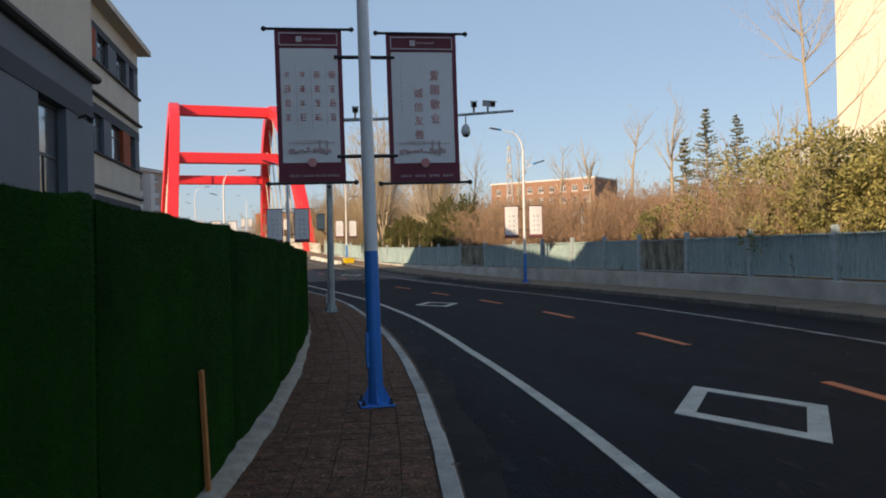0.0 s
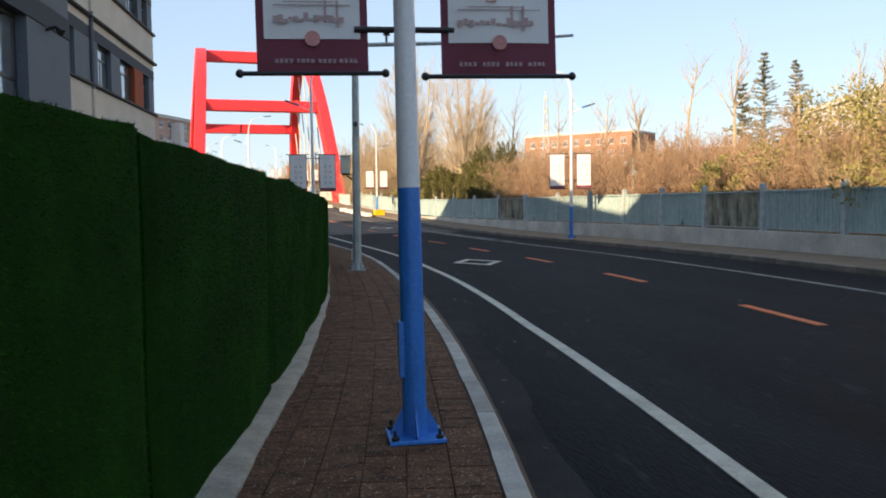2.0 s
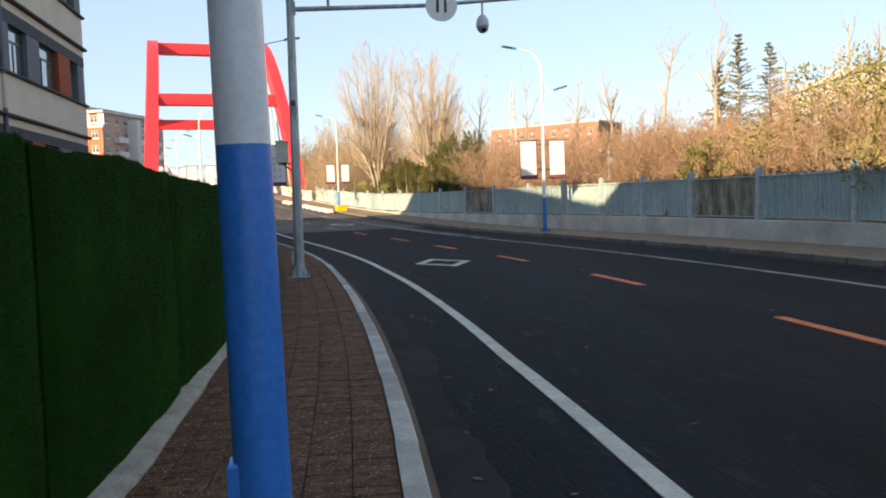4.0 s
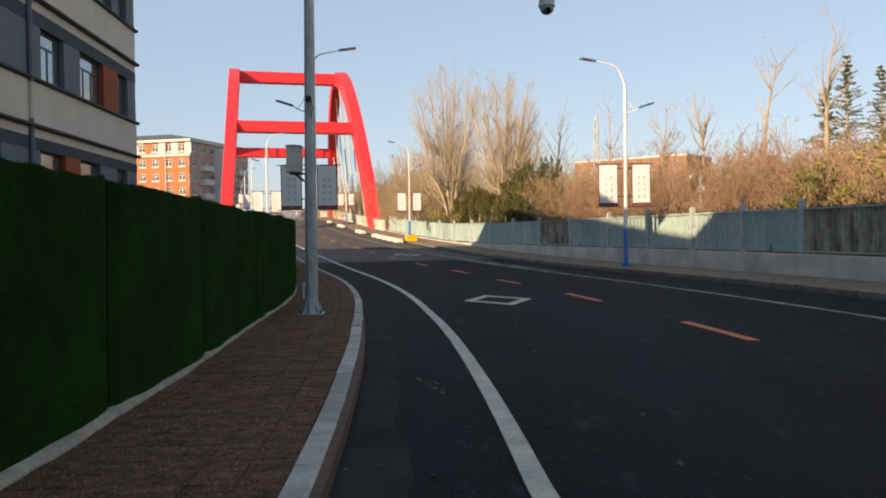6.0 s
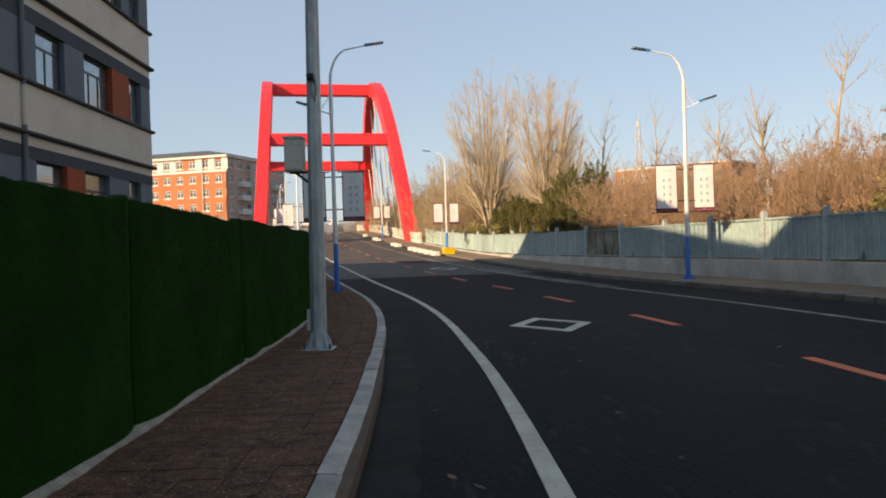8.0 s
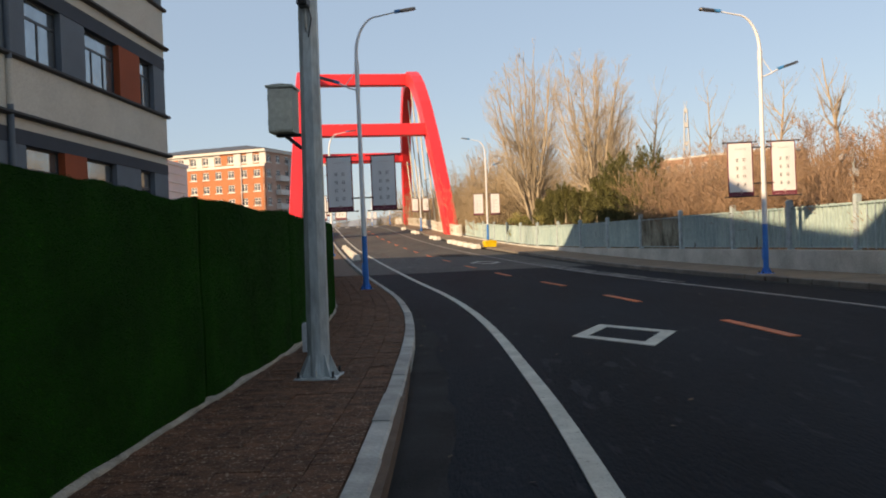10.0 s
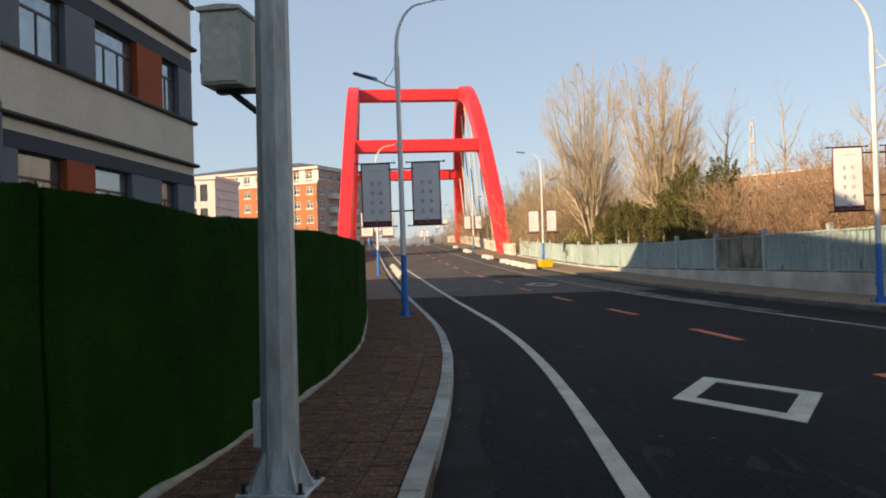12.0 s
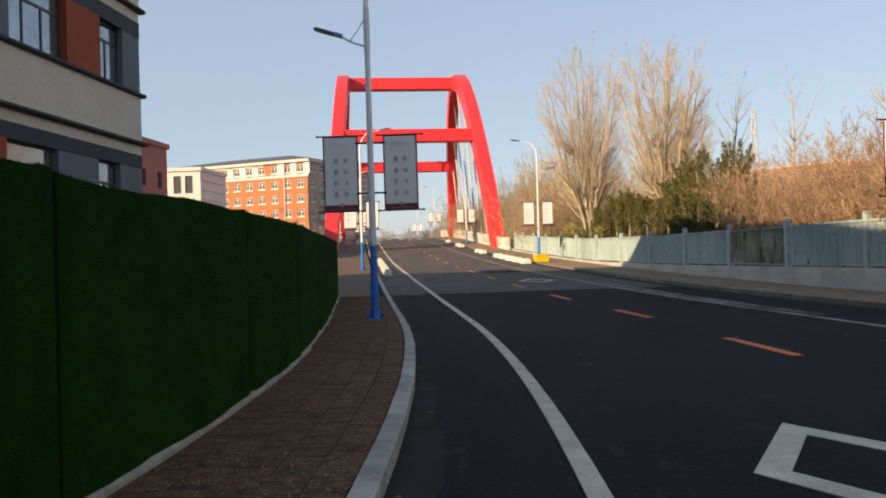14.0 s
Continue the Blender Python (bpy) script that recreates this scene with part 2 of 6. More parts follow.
# ---- mesh helpers ----
class Shape:
    """Collects vertices and faces, then becomes one mesh."""

    def __init__(self):
        self.v, self.f = [], []

    def add(self, verts, faces):
        k = len(self.v)
        self.v += [tuple(p) for p in verts]
        self.f += [tuple(i + k for i in f) for f in faces]
        return self

    def box(self, x0, x1, y0, y1, z0, z1, m=None, bevel=0.0):
        if bevel:
            b = bevel
            pts, fs = [], []
            for z, e in ((z0, b), (z0 + b, 0), (z1 - b, 0), (z1, b)):
                pts += [(x0 + e, y0 + e, z), (x1 - e, y0 + e, z), (x1 - e, y1 - e, z), (x0 + e, y1 - e, z)]
            fs.append((3, 2, 1, 0))
            for r in range(3):
                for i in range(4):
                    j = (i + 1) % 4
                    fs.append((4 * r + i, 4 * r + j, 4 * r + 4 + j, 4 * r + 4 + i))
            fs.append((12, 13, 14, 15))
        else:
            pts = [(x, y, z) for z in (z0, z1) for x, y in ((x0, y0), (x1, y0), (x1, y1), (x0, y1))]
            fs = [(3, 2, 1, 0), (4, 5, 6, 7), (0, 1, 5, 4), (1, 2, 6, 5), (2, 3, 7, 6), (3, 0, 4, 7)]
        if m is not None:
            pts = [m @ Vector(p) for p in pts]
        return self.add(pts, fs)

    def tube(self, points, radii, n=8, caps=True, turn=0.0):
        points = [Vector(p) for p in points]
        rings, side = [], None
        for i, p in enumerate(points):
            a = points[min(i + 1, len(points) - 1)] - points[max(i - 1, 0)]
            a.normalize()
            if side is None:
                side = a.cross(Vector((0, 0, 1)) if abs(a.z) < 0.9 else Vector((0, 1, 0))).normalized()
            side = (side - a * side.dot(a)).normalized()
            up = a.cross(side)
            r = radii[i] if isinstance(radii, (list, tuple)) else radii
            rings.append([p + side * (r * math.cos(turn + 2 * math.pi * j / n)) + up * (r * math.sin(turn + 2 * math.pi * j / n)) for j in range(n)])
        verts = [q for ring in rings for q in ring]
        faces = [(i * n + j, i * n + (j + 1) % n, (i + 1) * n + (j + 1) % n, (i + 1) * n + j) for i in range(len(rings) - 1) for j in range(n)]
        if caps:
            faces += [tuple(range(n))[::-1], tuple((len(rings) - 1) * n + j for j in range(n))]
        return self.add(verts, faces)

    def ball(self, c, r, n=10, rows=6, sz=1.0):
        pts = [(c[0], c[1], c[2] + math.cos(math.pi * i / rows) * r * sz) for i in range(rows + 1)]
        return self.tube(pts, [max(r * math.sin(math.pi * i / rows), 0.001) for i in range(rows + 1)], n)

    def prism(self, outline, a, b, axis="y"):
        """An outline in the plane across an axis, drawn out from a to b."""
        n = len(outline)
        place = {"y": lambda u, w, t: (u, t, w), "x": lambda u, w, t: (t, u, w), "z": lambda u, w, t: (u, w, t)}[axis]
        pts = [place(u, w, t) for t in (a, b) for u, w in outline]
        return self.add(pts, [tuple(range(n))[::-1], tuple(range(n, 2 * n))] + [(i, (i + 1) % n, n + (i + 1) % n, n + i) for i in range(n)])

    def mesh(self, name, material, smooth=False):
        me = bpy.data.meshes.new(name)
        me.from_pydata(self.v, [], self.f)
        me.materials.append(material)
        bm = bmesh.new()
        bm.from_mesh(me)
        bmesh.ops.recalc_face_normals(bm, faces=bm.faces)
        bm.to_mesh(me)
        bm.free()
        if smooth:
            me.shade_smooth()
            me.set_sharp_from_angle(angle=radians(40))
        return me


def thing(name, m, label, category, group="", kind=""):
    ob = new(name)
    ob.matrix_world = m
    ob.empty_display_size = 0.2
    return tagged(ob, label, category, group, kind)


def part(name, shape, material, parent, label="", smooth=False):
    """One mesh under a thing or a part, in the thing's own coordinates."""
    me = shape if isinstance(shape, bpy.types.Mesh) else shape.mesh(name, material, smooth)
    ob = new(name, me)
    ob.parent = parent
    if label:
        ob["label"] = label
    return ob


def solid(name, shape, material, label, category, group="", kind="", smooth=False, m=None):
    me = shape if isinstance(shape, bpy.types.Mesh) else shape.mesh(name, material, smooth)
    ob = new(name, me)
    if m is not None:
        ob.matrix_world = m
    return tagged(ob, label, category, group, kind)


# ---- the line of the road: an arc that runs out into a straight ----
CX, CY, RAD, TH = 6.09 - 112.5, 17.0, 112.5, radians(10.95)
EX, EY = CX + RAD * math.cos(TH), CY + RAD * math.sin(TH)
RISE = [(-90, 0.3), (-17, 0.0), (16, -0.13), (23, -0.13), (31, -0.02), (38, 0.14), (50, 0.47), (60, 0.82), (78, 1.62), (104, 3.1), (122, 3.9), (140, 4.1), (170, 3.7), (300, 1.0)]
RS, RZ = np.array([r[0] for r in RISE]), np.array([r[1] for r in RISE])


def road_z(s):
    return float(np.mean([np.interp(s + d, RS, RZ) for d in (-5, -2.5, 0, 2.5, 5)]))


def plan(s, off):
    if s <= TH * RAD:
        a = s / RAD
        return CX + (RAD + off) * math.cos(a), CY + (RAD + off) * math.sin(a)
    d = s - TH * RAD
    return EX + off * math.cos(TH) - d * math.sin(TH), EY + off * math.sin(TH) + d * math.cos(TH)


def heading(s):
    return math.degrees(min(s / RAD, TH))


def on_road(s, off, z=0.0):
    x, y = plan(s, off)
    return Vector((x, y, road_z(s) + z))


def frame_at(s, off, z=0.0):
    """x to the right of the road, y along it."""
    p = on_road(s, off, z)
    return pose(p.x, p.y, p.z, 0, 0, heading(s))


def road_place(x, y):
    a = math.atan2(y - CY, x - CX)
    if a <= TH and x > CX:
        return math.hypot(x - CX, y - CY) - RAD, a * RAD
    return (x - EX) * math.cos(TH) + (y - EY) * math.sin(TH), TH * RAD - (x - EX) * math.sin(TH) + (y - EY) * math.cos(TH)


def strip(shape, s0, s1, profile, step=1.0, jitter=None):
    """A closed profile of (offset, height above the road) swept along the road."""
    n = max(1, round((s1 - s0) / step))
    k = len(profile)
    verts, faces = [], []
    for i in range(n + 1):
        s = s0 + (s1 - s0) * i / n
        for o, z in profile:
            d = jitter(s, o, z) if jitter else (0, 0)
            verts.append(on_road(s, o + d[0], z + d[1]))
    for i in range(n):
        for j in range(k):
            faces.append((i * k + j, i * k + (j + 1) % k, (i + 1) * k + (j + 1) % k, (i + 1) * k + j))
    faces += [tuple(range(k))[::-1], tuple(n * k + j for j in range(k))]
    return shape.add(verts, faces)


# ---- ground, road and markings ----
def ground_height(off, s):
    r = road_z(max(-80, min(s, 280)))
    if -9.5 < off < 8.2:
        base = r - 0.45
    elif off >= 8.2:
        base = 0.42 if s < 55 else min(0.42 + (s - 55) * 0.01, 0.9)
        base += 0.5 * min(max((off - 14) / 40, 0), 1)
    else:
        base = min(r - 0.3, 0.0)
    return base


gx = [-3000, -1200, -500, -200, -100, -60, -40, -30] + [-24 + 1.0 * i for i in range(46)] + [23, 25, 28, 32, 40, 55, 80, 130, 250, 600, 1400, 3000]
gy = [-3000, -900, -300, -120, -70, -50] + [-40 + 2.0 * i for i in range(90)] + [146, 160, 190, 240, 320, 500, 900, 1800, 4000]
verts = [(x, y, ground_height(*road_place(x, y)) if abs(x) < 300 and abs(y) < 400 else 0.3) for y in gy for x in gx]
faces = [(j * len(gx) + i, j * len(gx) + i + 1, (j + 1) * len(gx) + i + 1, (j + 1) * len(gx) + i) for j in range(len(gy) - 1) for i in range(len(gx) - 1)]
solid("ground", Shape().add(verts, faces), EARTH, "bare brown winter earth around the road", "ground", kind="structure", smooth=True)
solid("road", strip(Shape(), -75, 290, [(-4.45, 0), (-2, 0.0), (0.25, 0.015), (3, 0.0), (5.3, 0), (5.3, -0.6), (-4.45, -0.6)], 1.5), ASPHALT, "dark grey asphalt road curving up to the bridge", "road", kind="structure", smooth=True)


def marking(name, s0, s1, o0, o1, material, label, z=0.005, group=""):
    sh = Shape()
    strip(sh, s0, s1, [(o0, z - 0.02), (o1, z - 0.02), (o1, z + 0.004), (o0, z + 0.004)], 0.8)
    return solid(name, sh, material, label, "road marking", group, "structure")


def crown(o):
    """Height of the road's surface over its edge."""
    return 0.015 * max(0.0, 1 - abs(o - 0.25) / 2.5)


sh = Shape()


def edge_shift(s, o, z):
    return (float(np.interp(s, [-12, -9.4, -8.2, -6.3, -3, 1, 5, 7, 9, 12, 16, 20, 25, 32, 45, 60], [0.17, 0.1, 0.06, 0.0, -0.08, -0.06, -0.02, -0.01, 0.03, 0.1, 0.18, 0.27, 0.36, 0.42, 0.42, 0.3])), 0)


strip(sh, -75, 140, [(-3.27, -0.01), (-3.135, -0.01), (-3.135, 0.01), (-3.27, 0.01)], 0.8, edge_shift)
solid("edge_line", sh, LINE_WHITE, "solid white edge line on dark asphalt", "road marking", kind="structure")
marking("edge_line", -75, 140, 3.14, 3.28, LINE_FADED, "worn white edge line on dark asphalt", 0.008)


def ragged(s, o, z):
    return ((0.14 * noise.noise((s * 0.55, 3.0, 1.0)) + 0.05 * noise.noise((s * 2.7, 3.0, 5.0)) - 0.05) if o > -4.2 else 0.0, 0)


solid("gutter_dust", strip(Shape(), -40, 60, [(-4.4, -0.02), (-3.97, -0.02), (-3.97, 0.003), (-4.4, 0.003)], 0.25, ragged), ASPHALT_WORN, "dusty grey gutter strip beside the kerb", "road marking", kind="structure")
marking("gutter_patch", -40, 70, 4.9, 5.3, ASPHALT_WORN, "dusty grey gutter strip beside the kerb", 0.001)
for k in range(-10, 18):
    s0 = -3.75 + 6.08 * k
    mid = 0.25 if s0 < 18 else 0.45
    marking("centre_dash", s0, s0 + 2.15, mid - 0.075, mid + 0.075, LINE_ORANGE, "worn orange centre line dash", 0.018, "centre line dashes")


def diamond(sc, oc, half_s, half_o, w=0.19):
    """A hollow lozenge that warns of a crossing ahead."""
    sh = Shape()
    ring_o = [(0, half_s), (half_o, 0), (0, -half_s), (-half_o, 0)]
    k = 1 - w * math.hypot(1 / half_s, 1 / half_o)
    top, low = [], []
    for z in (0.02, -0.02):
        for f in (1, k):
            for o, s in ring_o:
                oo = oc + o * f
                top.append(on_road(sc + s * f, oo, crown(oo) + z * 0.35))
    fs = []
    for i in range(4):
        j = (i + 1) % 4
        fs += [(i, j, 4 + j, 4 + i), (8 + i, 8 + j, 12 + j, 12 + i), (i, j, 8 + j, 8 + i), (4 + i, 4 + j, 12 + j, 12 + i)]
    solid("diamond_marking", sh.add(top, fs), LINE_WHITE, "hollow white diamond painted on the asphalt lane", "road marking", "diamond markings", "structure")


diamond(-9.02, -1.28, 1.48, 0.78)
diamond(9.5, -1.53, 1.33, 0.7)
diamond(37.0, 1.8, 1.4, 0.75)
# the ramp's surface with sunlight put into its colour, loose dust along the far edge line, and worn patches


solid("dusty_surface", strip(Shape(), 31, 290, [(-4.37, -0.02), (5.29, -0.02), (5.29, 0.004), (3, 0.004), (0.25, 0.0185), (-2, 0.004), (-4.37, 0.004)], 1.5), ASPHALT_SUNLIT, "asphalt on the ramp up to the bridge, coloured paler for sunlight", "road", kind="structure", smooth=True)


def drift(s, o, z):
    side = 1 if o > 3.5 else -1
    return (side * (0.16 * noise.noise((s * 0.5, o, 4.0)) + 0.07 * noise.noise((s * 2.3, o, 6.0)) + 0.12 * math.cos((s - 29) / 12 * math.pi) - 0.1), 0)


solid("loose_dust", strip(Shape(), 20, 38, [(3.3, -0.02), (3.85, -0.02), (3.85, 0.009), (3.3, 0.009)], 0.2, drift), ROAD_DUST, "streak of pale dust along the far edge line", "road marking", kind="structure")
marking("crack_seal", 44, 47, 0.9, 2.6, ASPHALT_WORN, "darker mended patch in the asphalt", 0.018)
for o in (-2.4, -1.2, 0.3, 1.5, 2.7):
    marking("crosswalk_bar", 112, 115.5, o - 0.25, o + 0.25, LINE_WHITE, "white crosswalk bar far up the road", 0.02, "crosswalk bars")

# ---- pavements ----
solid("pavement_bed_1", strip(Shape(), -60, 29, [(-6.2, 0.11), (-4.36, 0.11), (-4.36, -0.5), (-6.2, -0.5)], 1.0), PAVER_BED, "sand bed of the brick pavement", "pavement", kind="structure")
solid("pavement_2", strip(Shape(), 29, 290, [(-8.0, 0.13), (-4.5, 0.13), (-4.5, -0.8), (-8.0, -0.8)], 2.0), PAVER_BED, "reddish pavement leading onto the bridge", "pavement", kind="structure")
SANDY = mat("dusty_pavers", (0.23, 0.16, 0.105), 0.92, dark=0.6, scale=1.2, fine=14, bump=0.4)
solid("pavement_3", strip(Shape(), -75, 290, [(5.43, 0.12), (7.55, 0.13), (7.55, -0.8), (5.43, -0.8)], 2.0), SANDY, "brown pavement along the fence", "pavement", kind="structure")


def wall_off(s):
    """Place of the turf wall's face across the road; it is not quite true to the curve."""
    return float(np.interp(s, [-30, -4, 0, 4, 8, 11, 14, 18, 30], [-6.03, -6.02, -5.95, -5.93, -5.76, -5.645, -5.61, -5.69, -5.72]))


def mound(s, o, z):
    out = o > 0.0
    return (wall_off(s) + (float(np.interp(s, [-10, -6, -3, 0, 4], [0.055, 0.04, 0.0, -0.06, -0.08])) + 0.03 * noise.noise((s * 1.3, o * 3, 3.1)) if out else 0.0), 0.02 * noise.noise((s * 2.1, o * 2, 7.7)) if z > 0 else 0.0)


solid("wall_footing", strip(Shape(), -30, 29.4, [(-0.15, 0.0), (0.125, 0.0), (0.115, 0.14), (0.07, 0.165), (-0.15, 0.17)], 0.18, mound), MORTAR, "rough pale mortar footing along the turf wall", "footing", kind="structure", smooth=True)

# ---- turf-covered hoarding ----
JOINTS = [-28.5, -25.5, -22.5, -19.5, -16.5, -13.4, -10.28, -7.1, -4.3, -1.5, 1.32, 5.0, 8.6, 12.1, 15.2, 18.4, 21.5, 24.6, 27.0, 29.3]


def wall_top(s):
    return float(np.interp(s, [-30, -15, -12, -9, -6, -2, 4, 12, 20, 30], [1.93, 1.87, 1.85, 1.79, 1.75, 1.66, 1.61, 1.6, 1.61, 1.67])) + 0.035 * noise.noise((s * 0.8, 1.0, 2.0)) + 0.016 * noise.noise((s * 4, 4.0, 2.0)) + 0.03 * max(math.exp(-((s - j + 0.12) / 0.16) ** 2) for j in JOINTS)


def turf_panel(s0, s1, dense):
    mid = 0.5 * (s0 + s1)
    origin = on_road(mid, -5.9) - Vector((0, 0, road_z(mid)))
    panel = thing("turf_panel", Matrix.Translation(origin), "hoarding panel covered in dark green artificial turf", "hoarding", "turf hoarding panels")
    ns, nz = max(6, int((s1 - s0) / 0.12)), 14
    g = 0.02

    def surface(u, w):
        """A place on the front: u along the panel, w up it."""
        s = s0 + g + (s1 - s0 - 2 * g) * u
        low = road_z(s) + 0.15
        edge = 0.03 * (math.exp(-u * 45) + math.exp(-(1 - u) * 45))
        o = wall_off(s) + 0.012 - edge + 0.022 * noise.noise((s * 0.9, w * 1.3, 5.0)) + 0.008 * noise.noise((s * 3.5, w * 3, 9.0))
        x, y = plan(s, o)
        return Vector((x, y, low + (wall_top(s) - low) * w)) - origin
    verts = [surface(i / ns, j / nz) for i in range(ns + 1) for j in range(nz + 1)]
    faces = [(i * (nz + 1) + j, (i + 1) * (nz + 1) + j, (i + 1) * (nz + 1) + j + 1, i * (nz + 1) + j + 1) for i in range(ns) for j in range(nz)]
    k = len(verts)
    inward = plan(mid, -1)
    inward = Vector((plan(mid, 0)[0] - inward[0], plan(mid, 0)[1] - inward[1], 0)) * 0.1
    back = [v - inward for v in verts]
    border = [(i * (nz + 1), (i + 1) * (nz + 1)) for i in range(ns)] + [(i * (nz + 1) + nz, (i + 1) * (nz + 1) + nz) for i in range(ns)] + [(j, j + 1) for j in range(nz)] + [(ns * (nz + 1) + j, ns * (nz + 1) + j + 1) for j in range(nz)]
    sh = Shape().add(verts + back, faces + [tuple(i + k for i in f[::-1]) for f in faces] + [(a, b, b + k, a + k) for a, b in border])
    part("board", sh, TURF_BACK, panel)
    # short blades over the face and a fringe over the top edge
    rng = random.Random(int(1000 + s0 * 10))
    count = int(dense * (s1 - s0) * 1.6)
    bv, bf = [], []
    for i in range(count + int((s1 - s0) * 260)):
        top = i >= count
        p = surface(rng.random(), 1.0 if top else rng.random())
        ln, wd = (0.016, 0.003) if not top else (0.02, 0.003)
        out = -(-inward).normalized()
        d = out * rng.uniform(0.3, 1.0) + Vector((rng.uniform(-0.6, 0.6), rng.uniform(-0.6, 0.6), rng.uniform(-0.9, 0.35) if not top else rng.uniform(0.1, 1.0)))
        d = d.normalized() * ln * rng.uniform(0.6, 1.2)
        a = rng.random() * 6.28
        e = Vector((math.cos(a) * 0.5, math.sin(a), math.sin(a * 2) * 0.6)) * wd
        if top:
            p = p - inward * rng.random()
        k = len(bv)
        bv += [p - e, p + e, p + d]
        bf.append((k, k + 1, k + 2))
    me = bpy.data.meshes.new("turf")
    me.from_pydata(bv, [], bf)
    me.materials.append(TURF)
    part("turf", me, TURF, panel, "short dark green plastic grass blades")["kind"] = "stuff"


for a, b in zip(JOINTS[:-1], JOINTS[1:]):
    turf_panel(a, b, 4200 if -17 < a < 14 else 900)

# the stake that leans on the turf
sh = Shape()
m = frame_at(-11.76, -5.965)
sh.box(-0.012, 0.012, -0.028, 0.028, 0.14, 0.93, m @ pose(0.012, 0.03, 0, 2.0, -1.6, 0), bevel=0.004)
solid("stake", sh, STAKE, "orange wooden stake standing against the turf wall", "stake")


# ---- street lamps and their banners ----
def lamp_post(m, side, label, blue=1.46, height=7.55, r0=0.075):
    """side: +1 where the long arm reaches towards +x of the pose."""
    lamp = thing("street_lamp", m, label, "street lamp", "street lamps")
    n = 20
    part("lower_pole", Shape().tube([(0, 0, 0.02), (0, 0, blue)], [r0, r0 - 0.006], n), POLE_BLUE, lamp, "blue painted lower pole", True)
    r1 = r0 - 0.006
    pts = [(0, 0, blue), (0, 0, height - 1.25)]
    rad = [r1, r1 - 0.022]
    for i in range(1, 9):
        a = math.pi / 2 * i / 8
        pts.append((side * 0.62 * (1 - math.cos(a)), 0, height - 1.25 + 1.0 * math.sin(a)))
        rad.append(r1 - 0.022 - 0.004 * i * 0.8)
    pts.append((side * 1.1, 0, height - 0.15))
    rad.append(0.018)
    part("upper_pole", Shape().tube(pts, rad, n), POLE_WHITE, lamp, "white painted upper pole and curved arm", True)

    def head(px, pz, d, tilt):
        """A flat lamp head that reaches d from its neck."""
        k = pose(px, 0, pz, 0, -tilt * (1 if d > 0 else -1), 0) @ Matrix.Diagonal((1 if d > 0 else -1, 1, 1, 1))
        outline = [(0, -0.035), (0.12, -0.045), (0.2, -0.085), (0.5, -0.085), (0.56, -0.05), (0.56, 0.05), (0.5, 0.085), (0.2, 0.085), (0.12, 0.045), (0, 0.035)]
        sh = Shape()
        nn = len(outline)
        pts = [k @ Vector((u, w, z)) for z, f in ((-0.025, 1), (0.012, 1), (0.035, 0.75)) for u, w in [(a * (1 if f == 1 else 0.94) + (0 if f == 1 else 0.015), b * f) for a, b in outline]]
        fs = [tuple(range(nn))[::-1], tuple(range(2 * nn, 3 * nn))] + [(r * nn + i, r * nn + (i + 1) % nn, (r + 1) * nn + (i + 1) % nn, (r + 1) * nn + i) for r in range(2) for i in range(nn)]
        hd = part("lamp_head", sh.add(pts, fs), LAMP_HEAD, lamp, "dark flat lamp head")
        part("collar", Shape().box(-0.02, 0.16, -0.05, 0.05, -0.032, 0.045, k, bevel=0.008), LAMP_BLUE, hd, "blue collar of the lamp head")
        part("lens", Shape().box(0.22, 0.5, -0.065, 0.065, -0.032, -0.026, k), CAM_WHITE, hd, "pale lens under the lamp head")
    head(side * 1.08, height - 0.15, side, 8)
    # the short arm over the pavement with its brace
    z = 5.34
    arm = [(0, 0, z), (-side * 0.25, 0, z + 0.08), (-side * 0.55, 0, z + 0.24)]
    part("short_arm", Shape().tube(arm, 0.022, 6), POLE_WHITE, lamp, "", True)
    part("brace", Shape().tube([(0, 0, z + 0.62), (-side * 0.14, 0, z + 0.38), (-side * 0.32, 0, z + 0.14)], 0.012, 6), POLE_WHITE, lamp, "", True)
    part("bracket", Shape().box(-0.06, 0.06, -0.02, 0.02, z - 0.1, z + 0.75, bevel=0.005), POLE_WHITE, lamp)
    head(-side * 0.5, z + 0.22, -side, 18)
    # foot
    plate = part("base_plate", Shape().box(-0.17, 0.17, -0.17, 0.17, 0.0, 0.025, bevel=0.005), POLE_BLUE, lamp, "blue base plate")
    for i in range(4):
        a = math.pi / 2 * i
        c, s = math.cos(a), math.sin(a)
        fin = Shape().prism([(0.06, 0.025), (0.15, 0.025), (0.15, 0.04), (0.075, 0.19), (0.06, 0.19)], -0.006, 0.006, "y")
        fin.v = [(c * x - s * y, s * x + c * y, z2) for x, y, z2 in fin.v]
        part("fin", fin, POLE_BLUE, lamp)
        b = math.pi / 4 + a
        bx, by = 0.19 * math.cos(b), 0.19 * math.sin(b)
        part("bolt", Shape().tube([(bx, by, 0.02), (bx, by, 0.045), (bx, by, 0.046), (bx, by, 0.085)], [0.024, 0.024, 0.011, 0.011], 6), BLACK_METAL, plate, "dark anchor bolt")
    hatch = Shape().box(-r0 - 0.012, -r0 + 0.02, -0.045, 0.045, 0.38, 0.72, bevel=0.006)
    part("hatch", hatch, POLE_BLUE, lamp, "small cover over the wiring door")
    for z in (2.6 - 0.13, 3.58 - 0.13):
        part("bracket_arm", Shape().tube([(-0.3, 0, z), (0.3, 0, z)], 0.019, 8), BLACK_METAL, lamp, "black banner arm")
        part("clamp", Shape().tube([(0, 0, z - 0.025), (0, 0, z + 0.025)], r1 - 0.003, 8, turn=0.39), POLE_WHITE, lamp)
